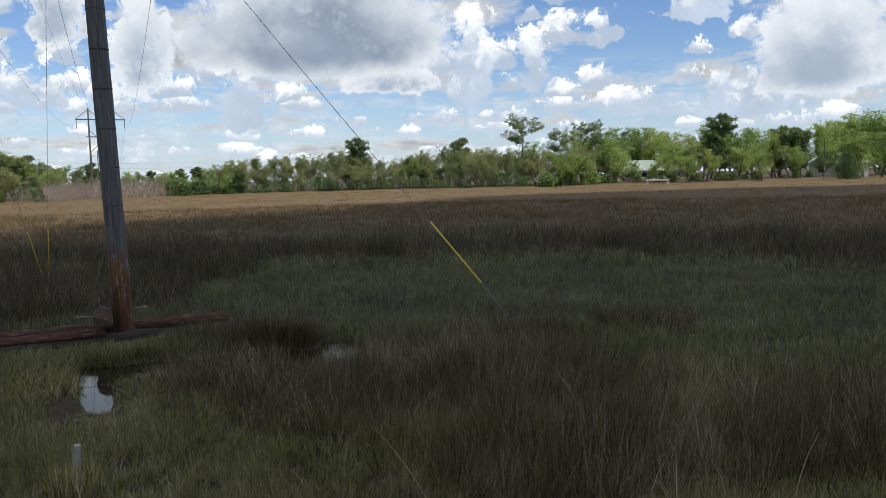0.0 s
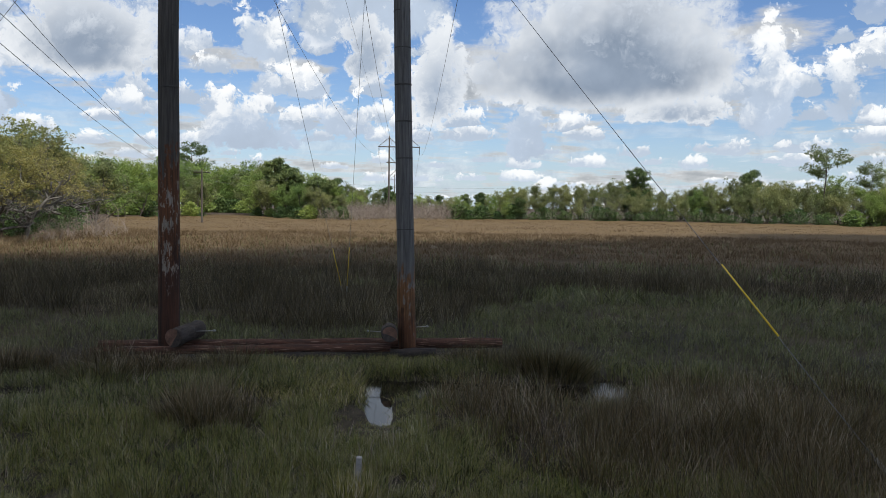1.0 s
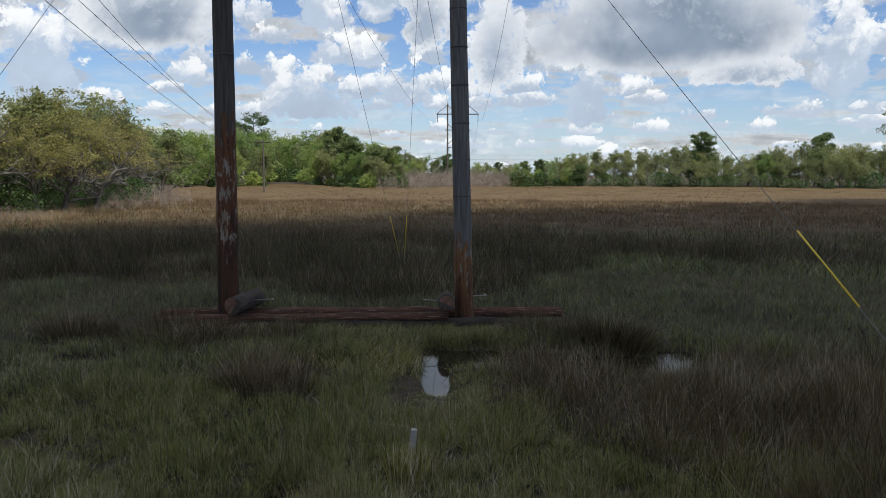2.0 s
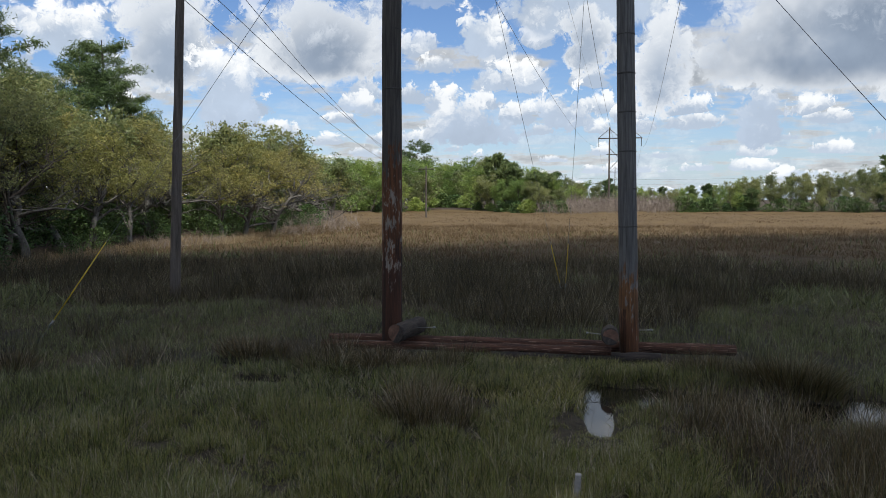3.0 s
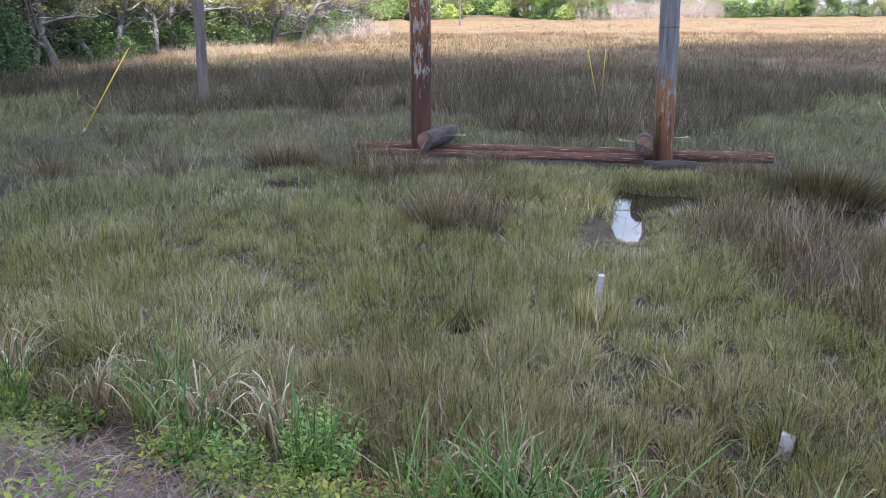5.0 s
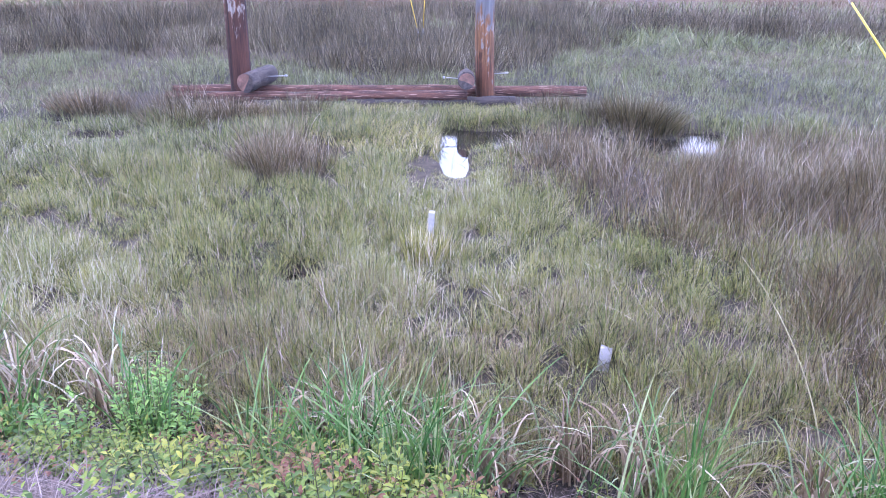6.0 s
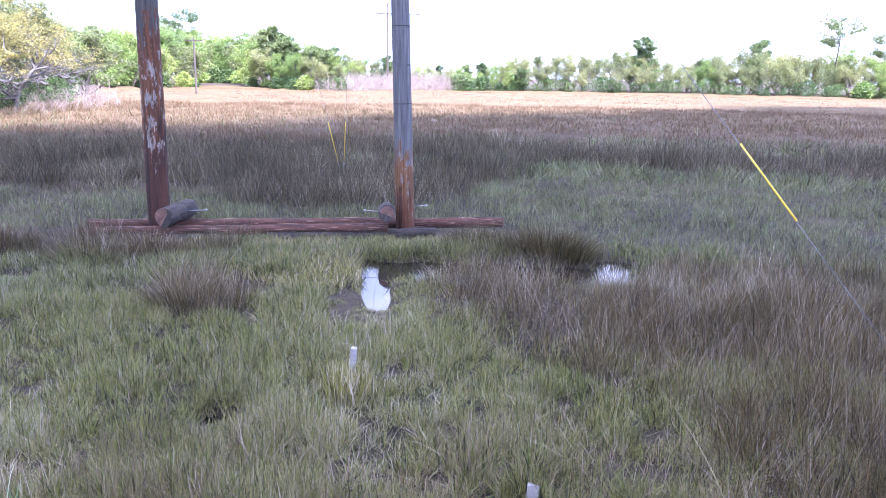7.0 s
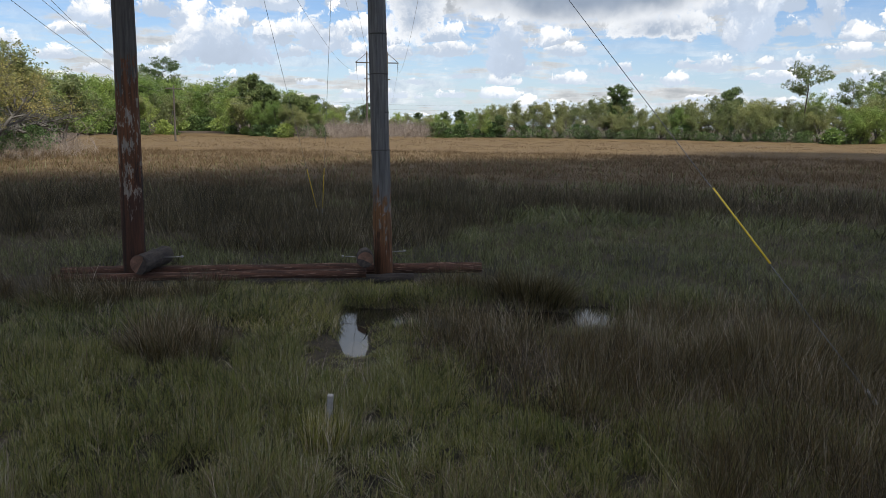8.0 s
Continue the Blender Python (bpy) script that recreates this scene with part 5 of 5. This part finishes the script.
def pine_tree(name, seed, height, label, each, size, bare=0.5, whorls=9, wide=0.24, r0=0.17, spread=0.3):
    rnd = random.Random(seed)
    verts, quads, tips = [], [], []
    bend = [Vector((0.15 * math.sin(k * 0.7 + seed) * height / 14, 0.12 * math.cos(k * 0.5 + seed) * height / 14, height * k / 12 - 0.3)) for k in range(13)]
    tube_into(verts, quads, bend, [r0 * (1 - 0.8 * k / 12) for k in range(13)], 7)
    for w in range(whorls):
        f = bare + (0.98 - bare) * (w + 0.3 * rnd.random()) / whorls
        i = min(11, int(f * 12))
        at = bend[i].lerp(bend[i + 1], f * 12 - i)
        g = (f - bare) / (1 - bare)
        reach = height * wide * (0.45 + 0.75 * math.sin(math.pi * min(1, 0.25 + g * 0.72))) * rnd.uniform(0.7, 1.15)
        for b in range(rnd.randint(3, 5)):
            turn = rnd.random() * 6.283
            d = Vector((math.cos(turn), math.sin(turn), rnd.uniform(0.0, 0.5)))
            L = reach * rnd.uniform(0.6, 1.1)
            pts = [at + d * L * k / 4 + UP * 0.10 * L * (k / 4) ** 2 for k in range(5)]
            tube_into(verts, quads, pts, [r0 * 0.3 * (1 - g * 0.5) * (1 - 0.75 * k / 4) for k in range(5)], 4)
            for k in (2, 3, 4):
                tips.append(pts[k])
                for side in (-1, 1):
                    tips.append(pts[k] + Vector((-d.y, d.x, 0.25)) * side * L * 0.2 * rnd.uniform(0.5, 1.2))
    anchors = np.array([tuple(t) for t in tips])
    leaves = leaf_cloud(seed, anchors, each, spread, size, 0.62, 0.16)
    return finish_tree(name, (verts, quads), leaves, BARK_DARK, NEEDLE, label)


def bush(name, seed, height, label, leaf, count, size, cone=False, wide=0.6):
    """A dense leafy bush or cedar, on several thin stems."""
    rnd = random.Random(seed)
    r = np.random.RandomState(seed)
    verts, quads, tips = [], [], []
    for k in range(9):
        turn, tilt = rnd.random() * 6.283, rnd.uniform(0.1, 0.9) * (0.35 if cone else 1)
        d = Vector((math.cos(turn) * tilt, math.sin(turn) * tilt, 1)).normalized()
        L = height * rnd.uniform(0.6, 0.95)
        pts = [d * L * j / 4 + Vector((rnd.gauss(0, 1), rnd.gauss(0, 1), 0)) * 0.04 * L * (j > 0) - UP * 0.15 * (j == 0) for j in range(5)]
        tube_into(verts, quads, pts, [height * 0.014 * (1 - 0.8 * j / 4) for j in range(5)], 4)
    u = r.rand(count)
    z = height * (0.03 + 0.97 * u)
    edge = (1 - u) ** 0.8 + 0.08 if cone else np.sqrt(np.clip(1 - (u * 1.02 - 0.35) ** 2 / 0.45, 0.02, 1))
    lump = 0.75 + 0.5 * np.sin(7 * u + 3 * seed) * 0.3 + 0.2 * r.randn(count)
    a = r.rand(count) * 6.283
    rad = height * wide * edge * lump * r.rand(count) ** 0.35
    c = np.stack([rad * np.cos(a) * (1 + 0.25 * np.sin(3 * a + seed)), rad * np.sin(a) * (1 + 0.25 * np.cos(2 * a + seed)), z], -1)
    return finish_tree(name, (verts, quads), leaf_cloud(seed, c, 1, height * 0.03, size), BARK_DARK, leaf, label, "bush")


def dead_brush(name, seed, height, label, stems=60, wide=1.4, material=TWIG):
    """A tangle of leafless twigs."""
    rnd = random.Random(seed)
    verts, quads = [], []
    for k in range(stems):
        turn = rnd.random() * 6.283
        r = wide * height * math.sqrt(rnd.random())
        p = Vector((math.cos(turn) * r, math.sin(turn) * r, -0.05))
        d = Vector((rnd.gauss(0, 0.5), rnd.gauss(0, 0.5), 1)).normalized()
        L = height * rnd.uniform(0.5, 1.1)
        pts = [p]
        for j in range(4):
            d = (d + Vector((rnd.gauss(0, 1), rnd.gauss(0, 1), rnd.gauss(0, 0.5))) * 0.25).normalized()
            pts.append(pts[-1] + d * L / 4)
            if j:
                e = (d + Vector((rnd.gauss(0, 1), rnd.gauss(0, 1), rnd.gauss(0, 1))) * 0.7).normalized()
                tube_into(verts, quads, [pts[-1], pts[-1] + e * L * 0.2, pts[-1] + e * L * 0.33], [height * 0.006, height * 0.005, height * 0.003], 3)
        tube_into(verts, quads, pts, [height * 0.011 * (1 - 0.7 * j / 4) for j in range(5)], 3)
    top = empty(name)
    tagged(top, label, "brush")
    raw_mesh("twig_tangle", verts, quads, None, material, top)
    return top


def plant(ob, yaw, reach, height, made_height, rnd, group="", stretch=1.0, sink=0.1, label=""):
    """Sets a copy of a tree at a bearing and distance, grown to that height."""
    x, y = -reach * math.sin(radians(yaw)), reach * math.cos(radians(yaw))
    z = float(ground_height(np.array([x]), np.array([y]))[0]) - sink
    k = height / made_height
    m = Matrix.Translation((x, y, z)) @ Matrix.Rotation(rnd.random() * 6.283, 4, "Z") @ Matrix.Diagonal((k * stretch, k * stretch, k, 1))
    got = copy_thing(ob, m)
    if group or label:
        tagged(got, label, "", group)
    return got


rnd = random.Random(21)
OAKS = [broad_tree("oak_tree", 100 + k, 7.0, "gnarled live oak with grey limbs and yellow-olive spring leaves", OAK_LEAF, OAK_BARK, 44, 0.052, 0.25,
                   0.22, 10, 6, 0.85, 0.38, 0.25, 0.2, low=0.42) for k in range(3)]
BARE_OAKS = [broad_tree("oak_tree", 140 + k, 7.0, "half-bare gnarled oak with pale crooked limbs", OAK_LEAF, OAK_BARK, 34, 0.05, 0.22,
                        0.2, 11, 6, 0.88, 0.46, 0.14, 0.2, low=0.4) for k in range(2)]
WOODS = [broad_tree("shade_tree", 120 + k, 9.0, "tall dark olive tree crowding the woodland edge", WOOD_LEAF, BARK_DARK, 70, 0.06, 0.33,
                    0.15, 9, 5, 0.75, 0.3, 0.3, 0.22, low=0.2) for k in range(2)]
PINES = [pine_tree("pine_tree", 131, 14.0, "tall dark green pine with open layered crown", 46, 0.16, 0.42, 11, 0.22, 0.17, 0.36),
         pine_tree("pine_tree", 132, 14.0, "tall dark green pine with open layered crown", 46, 0.16, 0.3, 13, 0.2, 0.17, 0.36)]
FAR_GREEN = [broad_tree("broadleaf_tree", 150 + k, 11.0, "bright green spring broadleaf tree", GREEN_LEAF, BARK_DARK, 36, 0.15, 0.52,
                        0.06, 13, 4, 0.62, 0.2, 0.62, 0.2, 2, 0.9) for k in range(3)]
FAR_OLIVE = [broad_tree("oak_tree", 160 + k, 9.0, "dull olive oak on the far shore", OLIVE_LEAF, BARK, 36, 0.125, 0.44,
                        0.05, 13, 4, 0.7, 0.25, 0.62, 0.2, 2, 0.85) for k in range(4)]
FAR_GREY = [broad_tree("bare_tree", 170 + k, 9.0, "thin grey-brown tree barely in leaf", OLIVE_LEAF, BARK, 20, 0.11, 0.40,
                       0.12, 11, 5, 0.5, 0.25, 0.35, 0.17, 2, 1.1) for k in range(2)]
FAR_PINE = pine_tree("pine_tree", 181, 15.0, "tall flat-topped pine rising above the far woods", 12, 0.34, 0.6, 7, 0.27, 0.2, 0.42)
FAR_CONE = pine_tree("pine_tree", 182, 12.0, "dark full pine in the far woods", 14, 0.46, 0.2, 11, 0.22, 0.2, 0.5)
SHRUB = [bush("shrub", 190, 3.0, "dense green shrub at the water's edge", GREEN_LEAF, 1100, 0.2),
         bush("shrub", 191, 3.0, "dark green shrub at the wood's foot", DARK_LEAF, 1100, 0.19)]
CEDAR = bush("cedar_tree", 192, 6.0, "dense dark cedar at the marsh edge", DARK_LEAF, 13000, 0.075, True, 0.36)
BRUSH = dead_brush("dead_brush", 195, 2.0, "tangle of bleached leafless brush")
UNDER = bush("undergrowth", 196, 2.2, "tangled dark olive undergrowth below the trees", DARK_LEAF, 1300, 0.085, False, 0.7)
PATTERNS = OAKS + BARE_OAKS + WOODS + PINES + FAR_GREEN + FAR_OLIVE + FAR_GREY + [FAR_PINE, FAR_CONE] + SHRUB + [CEDAR, BRUSH, UNDER]

# the woods at the near left shore, front row first
for yaw in np.arange(44.5, 88, 1.9):
    shore = float(np.interp(yaw, SHORE_BEARING, SHORE_REACH))
    top = float(np.interp(yaw, [44, 46, 48.7, 54.5, 58, 62, 65, 68, 73, 90], [3.6, 4.7, 5.5, 5.5, 5.9, 7.2, 8.8, 10.4, 11.2, 12]))
    for row, (off, part_of) in enumerate(((2.0, 0.92), (6.5, 1.0))):
        reach = shore + off + rnd.uniform(-1, 1.5)
        tall = (2.5 + reach * math.tan(radians(top))) * part_of * rnd.uniform(0.84, 1.02)
        at = yaw + rnd.uniform(-0.7, 0.7)
        if yaw > 62:
            kind = rnd.choice(WOODS + WOODS + [BARE_OAKS[0]] + ([PINES[1]] if row else []))
        elif yaw < 50 and row == 0:
            kind = rnd.choice(BARE_OAKS + [OAKS[1]])
        else:
            kind = rnd.choice(OAKS + OAKS + [BARE_OAKS[row % 2]])
        made = 9.0 if kind in WOODS else 14.0 if kind in PINES else 7.0
        plant(kind, at, reach, tall * (1.1 if kind in PINES else 1), made, rnd, "trees along the left shore", 1.15 if made == 7.0 else 1.0)
    for k in range(2):
        reach = shore + 11 + 6 * k + rnd.uniform(-1, 1.5)
        plant(rnd.choice(FAR_OLIVE), yaw + rnd.uniform(-0.9, 0.9), reach, (2.5 + reach * math.tan(radians(top))) * rnd.uniform(0.75, 0.97), 9.0, rnd, "trees along the left shore", 1.2)
    for k in range(4):
        plant(UNDER, yaw + rnd.uniform(-1, 1), shore + rnd.uniform(0.5, 2) + 3.0 * k, rnd.uniform(1.2, 2.6) * (0.7 if k == 0 else 1.0), 2.2, rnd, "undergrowth on the left shore", 1.2)
for yaw, reach, tall in ((58.9, 62, 13.9), (60.5, 58, 11.5), (57.2, 64, 10.3), (66.3, 41, 10.4), (69.0, 40, 11.0), (74.5, 36, 11.5), (78.0, 34, 12.0), (71.8, 42, 10.6), (63.0, 52, 9.8), (82, 34, 13)):
    plant(rnd.choice(PINES), yaw, reach, tall, 14.0, rnd, "pines behind the left shore", 1.15)
plant(CEDAR, 67.2, 30.4, 3.9, 6.0, rnd, "", 1.25)
for yaw, reach, tall in ((44.3, 66, 2.1), (45.2, 61, 1.7), (43.9, 71, 1.8), (46.3, 57, 1.2), (53.2, 45.5, 0.9), (54.8, 43.5, 0.9), (51.8, 47.5, 0.7), (56.3, 42, 0.8), (60, 36, 0.7), (68.5, 29.5, 0.9), (71.5, 28, 1.2), (74, 27, 1.0)):
    plant(BRUSH, yaw, reach, tall, 2.0, rnd, "dead brush at the left shore", 1.1)

# the far shore
TOP_BEARING = [-33, -30.3, -28.4, -24.7, -20.6, -18.4, -15.1, -11.8, -9.5, -6, -2.2, 0.3, 3.2, 5.4, 9.5, 13.1, 16, 18, 21, 25.1, 28, 30.5, 32.8, 35.2, 37.4, 40.1, 43.4, 46]
TOP_ANGLE = [3.2, 3.4, 3.9, 3.0, 3.6, 3.1, 3.7, 3.3, 2.6, 2.3, 2.6, 2.1, 1.6, 2.6, 2.0, 2.3, 1.3, 1.0, 0.95, 1.5, 2.6, 2.9, 3.3, 3.2, 3.5, 3.4, 3.6, 3.6]
for yaw in np.arange(-33.5, 46, 0.82):
    shore = float(np.interp(yaw, SHORE_BEARING, SHORE_REACH))
    if 42.2 < yaw < 46:
        shore = 140.0
    top = float(np.interp(yaw, TOP_BEARING, TOP_ANGLE))
    brushy = 19.0 < yaw < 26.5
    opening = 33.3 < yaw < 37.0
    yard = -30.0 < yaw < -13.6
    for row, (off, part_of) in enumerate(((3.0, 0.72), (9.0, 0.92), (17.0, 1.0))):
        if brushy:
            off += 75
        if opening:
            off += 28
        if yard:
            off += 12
        reach = shore + off + rnd.uniform(-2, 2)
        tall = (2.5 + reach * math.tan(radians(top))) * part_of * rnd.uniform(0.82, 1.03) - 0.5
        at = yaw + rnd.uniform(-0.35, 0.35)
        if yard:
            kind = rnd.choice(FAR_GREEN)
            if row == 0 and rnd.random() < 0.6:
                continue
        elif yaw > 26:
            kind = rnd.choice(FAR_GREEN + FAR_GREEN + [FAR_OLIVE[0], FAR_CONE]) if row else rnd.choice(FAR_GREEN + FAR_OLIVE)
        elif yaw > 13.8:
            kind = rnd.choice(FAR_GREEN + [FAR_CONE, FAR_OLIVE[1]])
        elif yaw > 3.6:
            kind = rnd.choice(FAR_GREY + FAR_GREY + FAR_OLIVE) if row < 2 else rnd.choice(FAR_OLIVE + [FAR_GREY[0]])
        elif yaw > -8:
            kind = rnd.choice(FAR_OLIVE + FAR_OLIVE + [FAR_GREY[1], FAR_GREEN[0]])
        else:
            kind = rnd.choice(FAR_OLIVE + FAR_GREEN + FAR_GREEN)
        if row == 1 and rnd.random() < 0.3:
            continue
        if kind in FAR_GREY and row == 2 and rnd.random() < 0.5:
            continue
        made = 9.0 if kind in FAR_OLIVE + FAR_GREY else 12.0 if kind is FAR_CONE else 11.0
        plant(kind, at, reach, tall, made, rnd, "trees along the far shore", 1.15)
    if not brushy and not opening and not yard:
        plant(SHRUB[0 if rnd.random() < 0.45 else 1] if yaw > 13.5 or yaw < -8 else UNDER, yaw + rnd.uniform(-0.4, 0.4), shore + rnd.uniform(0, 3), rnd.uniform(1.6, 3.2),
              2.2 if not (yaw > 13.5 or yaw < -8) else 3.0, rnd, "bushes along the far shore", 1.25)
    if opening:
        for k in range(2):
            plant(rnd.choice(SHRUB), yaw + rnd.uniform(-0.4, 0.4), shore + 24 + 6 * k, rnd.uniform(2.6, 4.0), 3.0, rnd, "bushes behind the far clearing", 1.4)
    if 18.5 < yaw < 28:
        for k in range(3):
            plant(BRUSH, yaw + rnd.uniform(-0.5, 0.5), shore + 2 + 9 * k + rnd.uniform(-2, 2), rnd.uniform(2.4, 3.6), 2.0, rnd, "bleached brush under the power line", 1.15)
for yaw, reach, tall, kind, made in ((-6.9, 168, 14.7, FAR_PINE, 15), (37.4, 190, 16.3, FAR_PINE, 15), (5.4, 168, 11.4, FAR_CONE, 12), (31.7, 160, 12.0, FAR_CONE, 12), (30.9, 163, 11.0, FAR_CONE, 12),
                                     (-2.2, 175, 11.2, FAR_CONE, 12), (-9.6, 180, 12.2, FAR_PINE, 15), (-20.6, 200, 16.5, FAR_CONE, 12), (-11.6, 185, 14.2, FAR_PINE, 15),
                                     (-24.5, 215, 13.6, FAR_CONE, 12), (-25.6, 215, 13.0, FAR_CONE, 12), (16.6, 165, 5.5, FAR_CONE, 12), (17.8, 166, 5.2, FAR_CONE, 12), (23.5, 210, 8.0, FAR_CONE, 12)):
    plant(kind, yaw, reach, tall, made, rnd, "tall pines on the far shore", 1.0)
for yaw, reach, tall in ((-17.2, 180, 6.5), (-18.6, 176, 6.0), (-19.8, 178, 7.0), (-21.8, 184, 7.5), (-23.4, 186, 6.5), (-14.2, 180, 7.0), (-25.5, 205, 8.0), (-29.5, 222, 11.0), (-30.5, 230, 12.0), (-27.1, 220, 8.0), (-28.7, 221, 9.5), (-15.0, 184, 5.0), (-16.4, 183, 4.5)):
    plant(rnd.choice(FAR_GREEN), yaw, reach, tall, 11.0, rnd, "small trees before the far houses", 1.3)
for yaw in np.arange(-29.5, -12, 0.8):
    if rnd.random() < 0.7:
        plant(SHRUB[1], yaw, float(np.interp(yaw, SHORE_BEARING, SHORE_REACH)) + rnd.uniform(3, 9), rnd.uniform(1.0, 2.2), 3.0, rnd, "bushes before the far houses", 1.4)
plant(CEDAR, -28.6, 196, 6.0, 6.0, rnd, "", 1.7)
# the pattern trees take their own places, back in the woods
for k, ob in enumerate(PATTERNS):
    yaw, reach = (66 + 0.9 * k, 46 + 2.0 * (k % 5)) if k < 9 else (22.0 + 0.92 * k, 200.0 + 3 * (k % 4))
    x, y = -reach * math.sin(radians(yaw)), reach * math.cos(radians(yaw))
    ob.matrix_world = Matrix.Translation((x, y, 0.4)) @ Matrix.Rotation(k * 1.3, 4, "Z")


# ---- buildings beyond the right-hand shore ----
def polar(yaw, reach, z=0.5):
    return Matrix.Translation((-reach * math.sin(radians(yaw)), reach * math.cos(radians(yaw)), z)) @ Matrix.Rotation(radians(yaw), 4, "Z")


def hip_roof(bm, w, d, z0, z1, over, ridge):
    a = [(-w - over, -d - over, z0), (w + over, -d - over, z0), (w + over, d + over, z0), (-w - over, d + over, z0), (-ridge, 0, z1), (ridge, 0, z1)]
    b = [(x, y, z - 0.25) for x, y, z in a[:4]]
    v = [bm.verts.new(p) for p in a + b]
    for f in ((0, 1, 5, 4), (1, 2, 5), (2, 3, 4, 5), (3, 0, 4), (0, 6, 7, 1), (1, 7, 8, 2), (2, 8, 9, 3), (3, 9, 6, 0), (6, 9, 8, 7)):
        bm.faces.new([v[i] for i in f])
    return bm


def house(yaw, reach, w, d, eave, peak, wall, roof, label, windows, turn=0.0):
    top = empty("house", polar(yaw, reach) @ Matrix.Rotation(radians(turn), 4, "Z"))
    tagged(top, label, "house")
    part("wall", box(bmesh.new(), -w, -d, -0.3, w, d, eave), wall, top)
    part("roof", hip_roof(bmesh.new(), w, d, eave, peak, 0.7, w * 0.4), roof, top)
    for u in windows:
        frame_ob = part("window", box(bmesh.new(), u - 0.75, -d - 0.06, 0.9, u + 0.75, -d + 0.02, eave - 0.4), WALL_WHITE, top)
        part("pane", box(bmesh.new(), u - 0.62, -d - 0.08, 1.02, u + 0.62, -d - 0.03, eave - 0.52), GLASS_DARK, frame_ob)
    return top


house(-15.6, 192, 8.5, 5, 2.6, 5.0, WALL_TAN, ROOF, "low house with a grey-green hipped roof among trees", (-6, -2, 2, 6), 20)
house(-28.0, 232, 7.0, 4, 3.4, 6.2, WALL_WHITE, ROOF, "white two-bay building half hidden by trees", (-4, 0, 4))
bm = bmesh.new()
box(bm, -1.3, -0.6, -0.2, 1.3, 0.6, 0.9, 0.05)
sign = part("roadside_hut", bm, RED_PAINT)
sign.matrix_world = polar(-20.9, 183, 0.4)
tagged(sign, "small orange-red hut beside the far road", "hut")
bank = empty("concrete_culvert", polar(-16.5, 172, 0.0))
tagged(bank, "low concrete culvert in the far bank", "culvert")
part("deck", box(bmesh.new(), -2.4, -1.0, 0.75, 2.4, 1.0, 1.05, 0.03), CONCRETE, bank)
for u in (-2.1, 2.1):
    part("side_wall", box(bmesh.new(), u - 0.25, -0.9, -0.3, u + 0.25, 0.9, 0.75), CONCRETE, bank)
for yaw, h in ((-19.6, 8.0), (-24.9, 7.0), (-27.2, 8.5)):
    x, y = -186 * math.sin(radians(yaw)), 186 * math.cos(radians(yaw))
    small_pole((x, y, 0.4), h, "thin pole beside the far road", False, 0.1)
